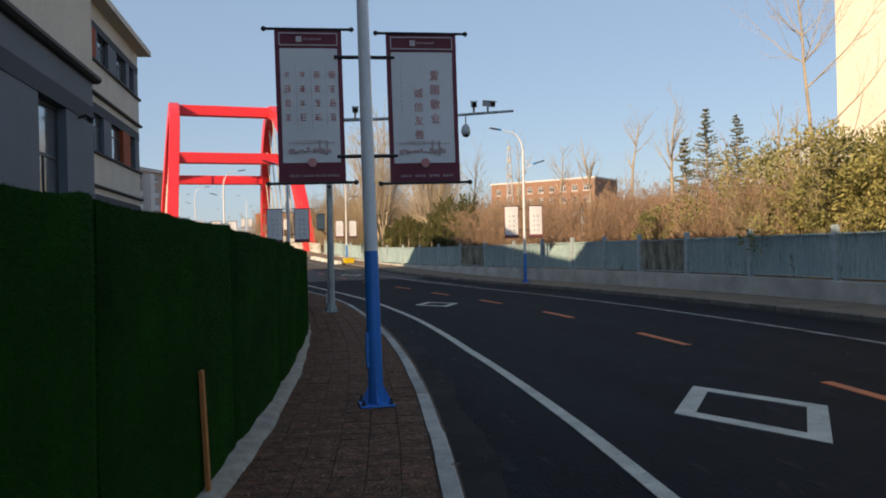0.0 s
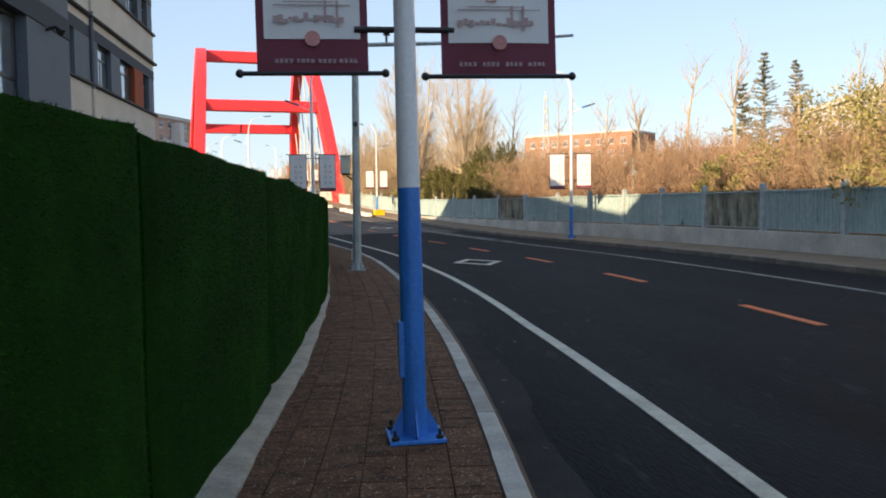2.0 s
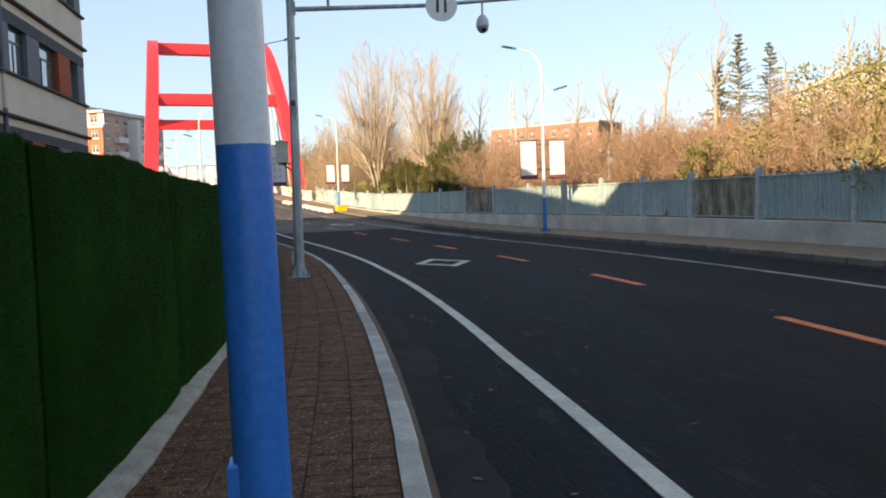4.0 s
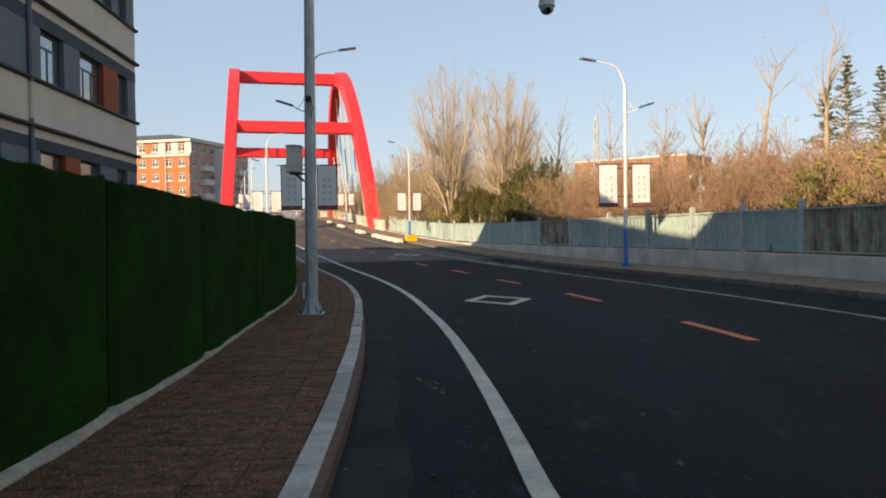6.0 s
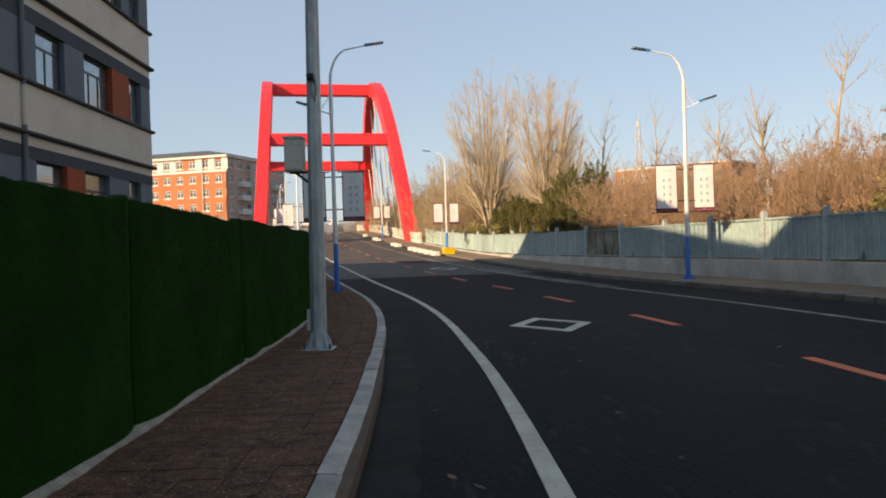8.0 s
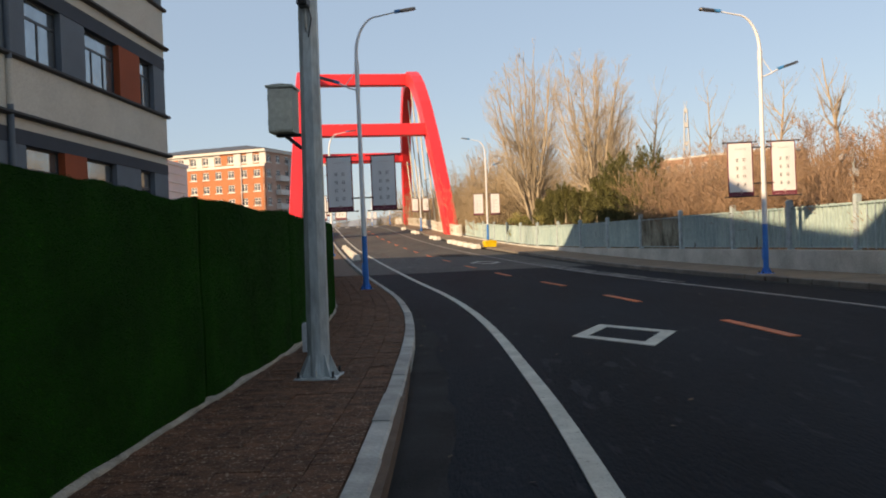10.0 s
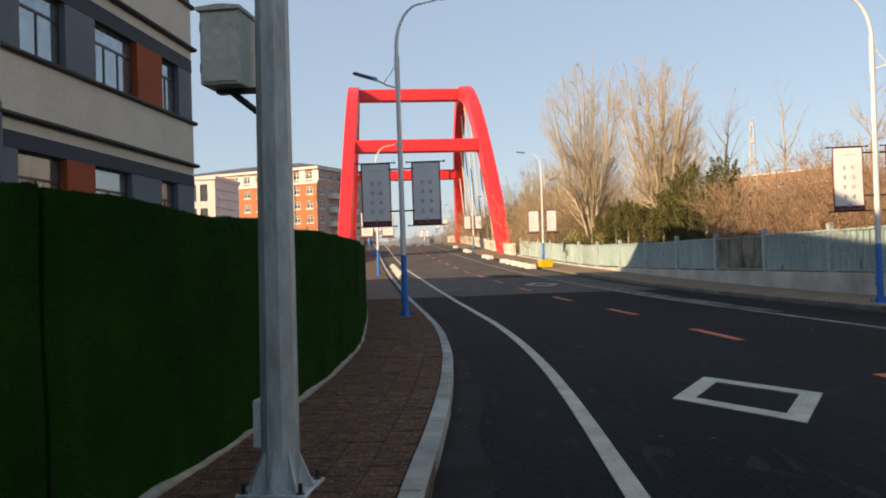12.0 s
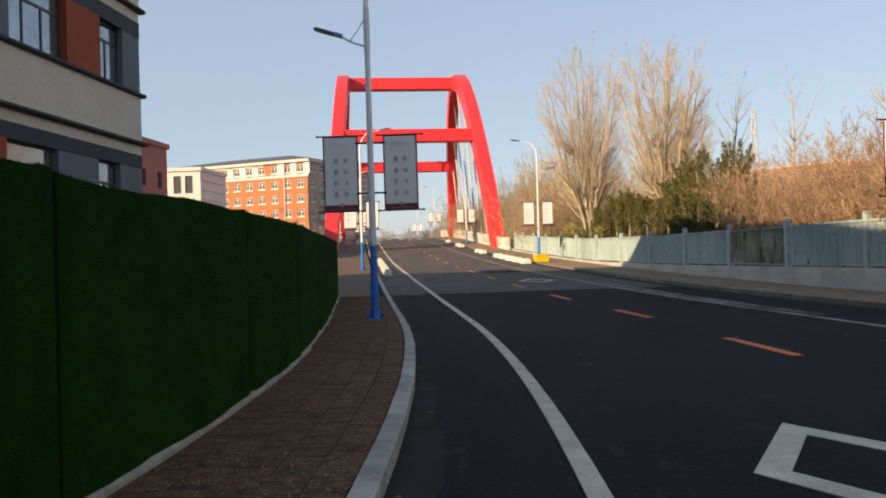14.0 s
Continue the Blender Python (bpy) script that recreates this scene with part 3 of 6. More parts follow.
    return lamp


def letters(body, size, depth=0.002):
    """Written characters as a mesh in the xz plane, centred."""
    cu = bpy.data.curves.new("letters", "FONT")
    cu.body, cu.size, cu.extrude = body, size, depth
    cu.align_x, cu.align_y = "CENTER", "CENTER"
    cu.resolution_u = 3
    ob = bpy.data.objects.new("letters", cu)
    scene.collection.objects.link(ob)
    bpy.context.view_layer.update()
    me = bpy.data.meshes.new_from_object(ob.evaluated_get(bpy.context.evaluated_depsgraph_get()))
    bpy.data.objects.remove(ob)
    me.transform(Matrix.Rotation(math.pi / 2, 4, "X"))
    return me


def glyph_block(sh, x, z, size, rng, y):
    """A few short bars where a character stands too small to read."""
    h = size / 2
    for i in range(3):
        zz = z + h * (0.75 - 0.7 * i) + rng.uniform(-0.1, 0.1) * h
        w = h * rng.uniform(0.55, 1.0)
        sh.box(x - w, x + w, y - 0.002, y, zz - h * 0.11, zz + h * 0.11)
    for i in range(2):
        xx = x + h * rng.uniform(-0.6, 0.6)
        sh.box(xx - h * 0.1, xx + h * 0.1, y - 0.0022, y, z - h * rng.uniform(0.4, 0.95), z + h * rng.uniform(0.3, 0.95))


def banner(m, x0, x1, z0, z1, kind, seed, label, detail=True):
    """A cloth between two black rods; the print faces -y."""
    rng = random.Random(seed)
    b = thing("banner", m, label, "banner", "banners on the street lamps")
    w = x1 - x0
    xm = (x0 + x1) / 2
    for name, z in (("top_rod", z1), ("bottom_rod", z0)):
        rod = part(name, Shape().tube([(x0 - 0.1, 0, z), (x1 + 0.1, 0, z)], 0.014, 8), BLACK_METAL, b, "black rod")
        for x in (x0 - 0.1, x1 + 0.1):
            part("knob", Shape().ball((x, 0, z), 0.026, 8, 5), BLACK_METAL, rod)

    def wave(x, z):
        return 0.012 * math.sin(6 * (x - x0) / w + seed) * math.sin(math.pi * (z - z0) / (z1 - z0)) + 0.006 * noise.noise((x * 3 + seed, z * 2, 1))

    def sheet(xa, xb, za, zb, lift, nx=8, nz=14, thick=0.003):
        v = [(xa + (xb - xa) * i / nx, wave(xa + (xb - xa) * i / nx, za + (zb - za) * j / nz) - lift + t, za + (zb - za) * j / nz) for t in (0, thick) for i in range(nx + 1) for j in range(nz + 1)]
        k = (nx + 1) * (nz + 1)
        f = [(i * (nz + 1) + j, (i + 1) * (nz + 1) + j, (i + 1) * (nz + 1) + j + 1, i * (nz + 1) + j + 1) for i in range(nx) for j in range(nz)]
        edge = [(i * (nz + 1), (i + 1) * (nz + 1)) for i in range(nx)] + [(i * (nz + 1) + nz, (i + 1) * (nz + 1) + nz) for i in range(nx)] + [(j, j + 1) for j in range(nz)] + [(nx * (nz + 1) + j, nx * (nz + 1) + j + 1) for j in range(nz)]
        return Shape().add(v, f + [tuple(i + k for i in q[::-1]) for q in f] + [(a, c, c + k, a + k) for a, c in edge])
    maroon = BANNER_MAROON
    h = z1 - z0
    cloth = part("cloth", sheet(x0, x1, z0, z1, 0), maroon, b, "maroon cloth of the banner", True)
    e = 0.045 if kind == "big" else 0.03
    head = 0.19 if kind == "big" else 0.03
    foot = 0.2 if kind == "big" else 0.13
    part("field", sheet(x0 + e, x1 - e, z0 + foot, z1 - head, 0.006), BANNER_CLOTH, b, "pale grey printed field", True)
    y = -0.02
    if kind == "big":
        sh = Shape()
        for za, zb, xa, xb in ((z1 - 0.05, z1 - 0.04, x0 + 0.04, x1 - 0.04), (z1 - 0.165, z1 - 0.155, x0 + 0.04, x1 - 0.04), (z1 - 0.165, z1 - 0.04, x0 + 0.04, x0 + 0.05), (z1 - 0.165, z1 - 0.04, x1 - 0.05, x1 - 0.04)):
            sh.box(xa, xb, y - 0.002, y, za, zb)
        part("head_border", sh, INK_PALE, b, "thin pale border round the heading")
        sh = Shape()
        sh.box(xm - 0.12, xm - 0.065, y - 0.003, y, z1 - 0.13, z1 - 0.075)
        for i in range(7):
            glyph_block(sh, xm - 0.04 + 0.026 * i, z1 - 0.103, 0.022, rng, y)
        part("heading", sh, INK_PALE, b, "small emblem and unreadable heading")["kind"] = "stuff"
        sh = Shape()
        for g in range(4):
            for i in range(4):
                glyph_block(sh, x0 + 0.115 + g * (w - 0.2) / 3.6 + i * 0.028, z0 + 0.07, 0.026, rng, y)
        part("footing_text", sh, INK_PALE, b, "row of small pale unreadable writing")["kind"] = "stuff"
        part("seal", Shape().tube([(xm, y - 0.004, z0 + 0.2), (xm, y, z0 + 0.2)], 0.045, 16), INK_RED, b, "round reddish emblem")
        sh = Shape()
        zb = z0 + 0.29
        for i in range(14):
            x = x0 + 0.1 + i * (w - 0.24) / 14
            sh.box(x, x + 0.03, y - 0.002, y, zb + rng.uniform(0, 0.02), zb + 0.012 + rng.uniform(0.01, 0.05))
        sh.box(x0 + 0.1, x1 - 0.1, y - 0.002, y, zb + 0.1, zb + 0.106)
        sh.box(x0 + 0.16, x1 - 0.2, y - 0.002, y, zb + 0.12, zb + 0.125)
        sh.box(xm + 0.07, xm + 0.085, y - 0.003, y, zb, zb + 0.13)
        sh.box(xm + 0.14, xm + 0.155, y - 0.003, y, zb - 0.02, zb + 0.13)
        part("drawing", sh, INK_PINK, b, "faint line drawing of a long building")["kind"] = "stuff"
    return b, xm, y, rng, w


BLUE_LABEL = "white street lamp with a blue lower pole and two arms"
# the lamp passed on the pavement
A = on_road(-8.4, -4.99, 0.12)
A = Vector((0.83, 8.78, A.z + 0.01))
lamp_post(pose(A.x, A.y, A.z, 0, -0.6, 2), 1, BLUE_LABEL, 1.53)
bm_pose = pose(A.x, A.y, A.z, 0, -0.6, 1)
zb = A.z + 0.05
b, xm, y, rng, w = banner(bm_pose, -0.87, -0.22, 2.36 - zb, 3.87 - zb, "big", 1, "maroon and grey lamp post banner with red calligraphy")
sh = Shape()
for c in range(4):
    for r in range(4):
        sh = Shape()
        glyph_block(sh, xm + 0.22 - 0.145 * c, 3.87 - zb - 0.45 - 0.14 * r, 0.075 * (1 if rng.random() > 0.2 else 0.7), rng, y)
        part("character", sh, INK_RED, b, "red brushed character")
sh = Shape()
for c in range(4):
    sh.box(xm + 0.158 - 0.145 * c, xm + 0.161 - 0.145 * c, y - 0.001, y, 3.87 - zb - 0.98, 3.87 - zb - 0.36)
part("column_rule", sh, INK_PALE, b, "thin column rules")["kind"] = "stuff"
b, xm, y, rng, w = banner(bm_pose, 0.22, 0.93, 2.34 - zb, 3.84 - zb, "big", 2, "maroon and grey lamp post banner with eight red characters")
for i, ch in enumerate("爱国敬业"):
    o = part("character", letters(ch, 0.105), INK_RED, b, "red written character")
    o.data.materials.append(INK_RED)
    o.location = (xm + 0.12, y - 0.002, 3.84 - zb - 0.43 - 0.145 * i)
for i, ch in enumerate("诚信友善"):
    o = part("character", letters(ch, 0.1), INK_RED, b, "red written character")
    o.data.materials.append(INK_RED)
    o.location = (xm - 0.05, y - 0.002, 3.84 - zb - 0.61 - 0.138 * i)
sh = Shape()
for i in range(12):
    sh.box(xm - 0.225, xm - 0.215, y - 0.001, y, 3.84 - zb - 0.33 - 0.045 * i, 3.84 - zb - 0.31 - 0.045 * i)
part("small_column", sh, INK_PALE, b, "thin column of tiny writing")["kind"] = "stuff"


def small_banners(m, seed, group_label):
    for x0, x1 in ((-0.93, -0.24), (0.25, 0.92)):
        b, xm, y, rng, w = banner(m, x0, x1, 2.12, 3.6, "small", seed, group_label)
        sh = Shape()
        for c in range(2):
            for r in range(4):
                sh = Shape()
                glyph_block(sh, xm - 0.09 + 0.19 * c, 3.12 - 0.22 * r, 0.1, rng, y)
                part("character", sh, INK_GREY, b, "small grey character")
        sh = Shape()
        for i in range(6):
            glyph_block(sh, xm - 0.13 + 0.052 * i, 3.42, 0.04, rng, y)
        part("heading", sh, INK_PALE, b, "faint heading")["kind"] = "stuff"
        part("seal", Shape().tube([(xm, y - 0.004, 2.25), (xm, y, 2.25)], 0.04, 12), INK_PINK, b, "round emblem")
        sh = Shape()
        for i in range(9):
            glyph_block(sh, x0 + 0.1 + (w - 0.2) * i / 8, 2.17, 0.035, rng, y)
        part("footing_text", sh, INK_PINK, b, "tiny writing on the maroon foot")["kind"] = "stuff"


SMALL = "grey lamp post banner with maroon edges and grey writing"
LAMPS = [  # x, y of the foot, side of the long arm, place along the road
    (-0.64, 37.4, 1, 19.6, 0), (10.2, 38.08, -1, 20.1, 0.5)]
for x, y, side, s, tilt in LAMPS:
    z = road_z(s) + 0.11
    lamp_post(pose(x, y, z, 0, -0.25 if side > 0 else 0.3, 4), side, BLUE_LABEL, 1.44 if side > 0 else 1.36, 7.55 if side > 0 else 7.3)
    small_banners(pose(x, y, z, 0, -0.3, 5 if side > 0 else 1), s, SMALL)
for s, off, side in ((49, -4.95, 1), (55.3, 5.95, -1), (82, -5.0, 1), (90, 5.95, -1), (121, -5.0, 1), (126, 5.95, -1), (160, -5, 1), (163, 5.95, -1)):
    p = on_road(s, off, 0.12)
    lamp_post(pose(p.x, p.y, p.z, 0, 0.2, 8), side, BLUE_LABEL)
    small_banners(pose(p.x, p.y, p.z, 0, 0, 8), s, SMALL)

# ---- galvanised camera mast ----
MZ = road_z(5.4) + 0.115
mast = thing("camera_mast", pose(0.765, 22.82, MZ, 0, 0.45, -2), "octagonal galvanised steel mast with a long cross arm", "camera mast")
part("mast_pole", Shape().tube([(0, 0, 0.02), (0, 0, 5.25)], [0.105, 0.078], 8, turn=0.39), GALV, mast)
part("mast_cap", Shape().tube([(0, 0, 5.25), (0, 0, 5.3), (0, 0, 5.34)], [0.085, 0.085, 0.03], 8, turn=0.39), GALV, mast)
part("cross_arm", Shape().tube([(0, 0, 5.13), (2.5, 0, 5.21), (5.05, 0, 5.41)], [0.05, 0.042, 0.034], 8), GALV, mast, "long galvanised cross arm")
for z in (5.08, 5.2):
    part("arm_flange", Shape().box(0.07, 0.1, -0.08, 0.08, z - 0.04, z + 0.05), GALV, mast)
plate = part("base_plate", Shape().box(-0.19, 0.19, -0.19, 0.19, 0.0, 0.025, bevel=0.005), GALV, mast)
for i in range(8):
    a = math.pi / 4 * i
    c, s = math.cos(a), math.sin(a)
    fin = Shape().prism([(0.09, 0.025), (0.18, 0.025), (0.18, 0.04), (0.1, 0.22), (0.09, 0.22)], -0.006, 0.006, "y")
    fin.v = [(c * x - s * y, s * x + c * y, z) for x, y, z in fin.v]
    part("fin", fin, GALV, mast)
    if i % 2:
        part("bolt", Shape().tube([(0.22 * c, 0.22 * s, 0), (0.22 * c, 0.22 * s, 0.03), (0.22 * c, 0.22 * s, 0.031), (0.22 * c, 0.22 * s, 0.08)], [0.026, 0.026, 0.012, 0.012], 6), BLACK_METAL, plate)
part("hatch", Shape().box(-0.135, -0.095, -0.05, 0.05, 0.24, 0.5, bevel=0.006), CAM_WHITE, mast, "pale cover plate on the mast")
MAST = mast.matrix_world.copy()


def cabinet():
    c = thing("control_cabinet", MAST @ pose(-0.035, 0, 0.03), "grey steel control cabinet on the mast", "cabinet")
    part("body", Shape().box(-0.32, -0.1, -0.14, 0.1, 2.18, 2.58, bevel=0.006), BOX_GREY, c)
    part("roof", Shape().prism([(-0.335, 2.58), (-0.09, 2.58), (-0.09, 2.6), (-0.21, 2.612), (-0.335, 2.6)], -0.16, 0.12, "y"), BOX_GREY, c)
    d = part("door", Shape().box(-0.305, -0.115, -0.152, -0.141, 2.195, 2.565, bevel=0.003), BOX_GREY, c)
    for z in (2.27, 2.49):
        part("hinge", Shape().tube([(-0.312, -0.15, z - 0.025), (-0.312, -0.15, z + 0.025)], 0.008, 6), GALV, d)
    part("bracket", Shape().tube([(-0.22, 0, 2.18), (-0.06, 0, 2.05)], 0.02, 6), BLACK_METAL, c, "black strut under the cabinet")
    part("bracket", Shape().box(-0.28, -0.05, -0.03, 0.03, 2.155, 2.179), BLACK_METAL, c)


cabinet()


def bullet_camera(x, z, yaw, name_label):
    m = MAST @ pose(x, 0, z + 0.09, 0, 0, yaw) @ Matrix.Scale(1.55, 4)
    c = thing("bullet_camera", m, name_label, "security camera", "cameras on the mast")
    tilt = pose(0, 0, 0.14, 12, 0, 0)
    part("housing", Shape().box(-0.05, 0.05, -0.2, 0.14, -0.045, 0.05, tilt, bevel=0.01), CAM_WHITE, c)
    part("hood", Shape().box(-0.06, 0.06, -0.26, 0.12, 0.052, 0.062, tilt), CAM_WHITE, c)
    part("lens", Shape().tube([tilt @ Vector((0, -0.2, 0)), tilt @ Vector((0, -0.215, 0))], 0.035, 12), RUBBER, c, "dark round lens")
    part("stalk", Shape().tube([(0, 0.02, 0.0), (0, 0.02, 0.1)], 0.018, 6), GALV, c)


bullet_camera(3.95, 5.27, -8, "grey bullet camera on the mast's arm")
bullet_camera(4.35, 5.29, 14, "grey bullet camera on the mast's arm")
bullet_camera(0.72, 5.11, 0, "grey bullet camera on the mast's arm")


def dome_camera():
    c = thing("dome_camera", MAST @ pose(3.72, 0, 5.28) @ Matrix.Scale(1.4, 4), "white dome camera hanging from the mast's arm", "security camera")
    part("stem", Shape().tube([(0, 0, 0), (0, 0, -0.2)], 0.014, 6), CAM_WHITE, c)
    part("bell", Shape().tube([(0, 0, -0.18), (0, 0, -0.24), (0, 0, -0.34)], [0.04, 0.085, 0.095], 14), CAM_WHITE, c, "", True)
    part("dome", Shape().ball((0, 0, -0.345), 0.085, 14, 8), GALV, c, "dark shiny dome", True)
    part("lens", Shape().tube([(0, -0.06, -0.39), (0, -0.092, -0.4)], 0.03, 10), RUBBER, c)


dome_camera()


def round_sign():
    g = thing("round_sign", MAST @ pose(2.9, -0.08, 5.2), "round white traffic sign hung on the mast's arm", "traffic sign")
    part("disc", Shape().tube([(0, 0, 0), (0, -0.012, 0)], 0.31, 40), SIGN_WHITE, g)
    part("red_rim", Shape().add([(r * math.cos(a), -0.0145, r * math.sin(a)) for r in (0.305, 0.27) for a in [2 * math.pi * i / 40 for i in range(40)]], [(i, (i + 1) % 40, 40 + (i + 1) % 40, 40 + i) for i in range(40)]), SIGN_WHITE, g)
    part("digit", Shape().box(-0.1, -0.05, -0.018, -0.0125, -0.14, 0.14), BLACK_METAL, g, "dark upright stroke")
    part("digit", Shape().box(0.05, 0.1, -0.018, -0.0125, -0.14, 0.14), BLACK_METAL, g, "dark upright stroke")
    part("clamp", Shape().box(-0.12, 0.12, 0.0, 0.04, -0.03, 0.09), GALV, g)


round_sign()


def pole_camera():
    c = thing("pole_camera", MAST @ pose(0.0, -0.1, 3.3), "small black camera clamped to the mast", "security camera")
    part("housing", Shape().box(-0.045, 0.045, -0.14, 0.0, 0.0, 0.08, bevel=0.01), BLACK_METAL, c)
    part("lens", Shape().tube([(0, -0.14, 0.04), (0, -0.15, 0.04)], 0.028, 10), RUBBER, c)
    part("arm", Shape().tube([(0, -0.03, 0.0), (0, 0.0, -0.16), (0, 0.03, -0.2)], 0.014, 6), GALV, c)
    part("cable", Shape().tube([(0.03, -0.02, 0.02), (0.06, -0.04, -0.1), (0.02, 0.0, -0.25)], 0.006, 5), BLACK_METAL, c)


pole_camera()

# ---- retaining wall and fence along the far pavement ----
sh = Shape()
k = 0
verts, faces = [], []
S = np.arange(-60, 74, 1.0)
for s in S:
    top = 0.56 if s < 40 else 0.56 + (s - 40) * 0.012
    top = max(top, road_z(s) + 0.2)
    for o, z in ((7.5, -0.5), (7.5, top - 0.0), (7.52, top + 0.01), (7.93, top + 0.01), (7.95, -0.5)):
        x, y = plan(s, o)
        verts.append((x, y, z))
n = len(S)
faces = [(i * 5 + j, i * 5 + (j + 1) % 5, (i + 1) * 5 + (j + 1) % 5, (i + 1) * 5 + j) for i in range(n - 1) for j in range(5)] + [(4, 3, 2, 1, 0), tuple((n - 1) * 5 + j for j in range(5))]
solid("retaining_wall", Shape().add(verts, faces), CONCRETE, "low stained concrete retaining wall under the fence", "wall", kind="structure")
POSTS = [-39.5, -36, -32.5, -29, -25.5, -22, -18.3, -14.8, -11.3, -7.8, -4.3, -0.8, 2.9, 6.6, 10.1, 13.25, 16.0, 18.75, 21.6, 24.9, 28.8, 32.7, 36.6, 40.6, 44.7, 49.0, 53.0, 57.0, 61.0, 65.0, 69.0, 72.6]
fence = thing("fence", Matrix.Identity(4), "weathered blue-green sheet metal fence with pale posts", "fence")


def fence_base(s):
    return max(0.56 if s < 40 else 0.56 + (s - 40) * 0.012, road_z(s) + 0.2) + 0.01


post_mesh = Shape().box(-0.075, 0.075, -0.075, 0.075, -0.05, 1.42, bevel=0.012)
post_mesh.prism([(-0.085, 1.42), (0.085, 1.42), (0.02, 1.46), (-0.02, 1.46)], -0.085, 0.085, "y")
post_mesh = post_mesh.mesh("post", FENCE_POST)
vine_rng = random.Random(77)
for i, s in enumerate(POSTS):
    x, y = plan(s, 7.72)
    p = part("post", post_mesh, FENCE_POST, fence)
    p.matrix_local = pose(x, y, fence_base(s), vine_rng.uniform(-1, 1), vine_rng.uniform(-1.2, 1.2), heading(s))
    if i == len(POSTS) - 1:
        break
    s1 = POSTS[i + 1]
    rust = i in (14, 20)
    # ribbed sheet: a row of folds along the panel
    pts = []
    L = s1 - s - 0.17
    count = int(L / 0.15)
    for q in range(count):
        a, w = s + 0.085 + L * q / count, L / count
        pts += [(a, 0.02), (a + w * 0.55, 0.02), (a + w * 0.65, -0.012), (a + w * 0.9, -0.012)]
    verts = []
    for a, d in pts:
        h = 1.25 + 0.02 * noise.noise((a * 2.2, 3, 1))
        for z in (0.06, h):
            for t in (0.0, 0.004):
                x, y = plan(a, 7.72 + d + t)
                verts.append((x, y, fence_base(a) + z))
    nn = len(pts)
    faces = []
    for q in range(nn - 1):
        b0, b1 = 4 * q, 4 * q + 4
        faces += [(b0, b1, b1 + 2, b0 + 2), (b0 + 1, b0 + 3, b1 + 3, b1 + 1), (b0 + 2, b1 + 2, b1 + 3, b0 + 3), (b0, b0 + 1, b1 + 1, b1)]
    part("sheet_panel", Shape().add(verts, faces), FENCE_RUST if rust else FENCE_SHEET, fence, "peeling patched sheet" if rust else "")
    for z in (0.08, 1.2):
        a = [plan(s + 0.08, 7.69), plan(s1 - 0.08, 7.69)]
        part("rail", Shape().tube([(a[0][0], a[0][1], fence_base(s) + z), (a[1][0], a[1][1], fence_base(s1) + z)], 0.018, 5), FENCE_SHEET, fence)
    if i % 3 == 1 or 17 < i < 20:
        for q in range(int(L / 0.3)):
            a = s + 0.2 + q * 0.3
            x, y = plan(a, 7.67)
            part("bar", Shape().box(-0.008, 0.008, -0.008, 0.008, 0.03, 1.24, pose(x, y, fence_base(a))), FENCE_POST, fence)
# dry creeper along the top of the fence
vv, vf = [], []
for q in range(5200):
    s = vine_rng.uniform(-30, 69)
    dens = noise.noise((s * 0.5, 8, 8)) + 0.25
    if vine_rng.random() > max(0.25, dens + 0.3):
        continue
    x, y = plan(s, 7.78 + vine_rng.uniform(-0.12, 0.25))
    z = fence_base(s) + 1.18 + vine_rng.uniform(0, 0.22) * max(0.3, dens + 0.4)
    d = Vector((vine_rng.uniform(-1, 1), vine_rng.uniform(-1, 1), vine_rng.uniform(-0.4, 1))).normalized() * vine_rng.uniform(0.04, 0.16)
    e = d.cross(Vector((vine_rng.random(), vine_rng.random(), vine_rng.random()))).normalized() * vine_rng.uniform(0.006, 0.025)
    p = Vector((x, y, z))
    k = len(vv)
    vv += [p - e, p + e, p + d + e * 0.4, p + d - e * 0.4]
    vf.append((k, k + 1, k + 2, k + 3))
me = bpy.data.meshes.new("creeper")
me.from_pydata(vv, [], vf)
me.materials.append(DRY_VINE)
solid("creeper", me, DRY_VINE, "dry brown creeper tangled along the fence top", "creeper", kind="stuff")


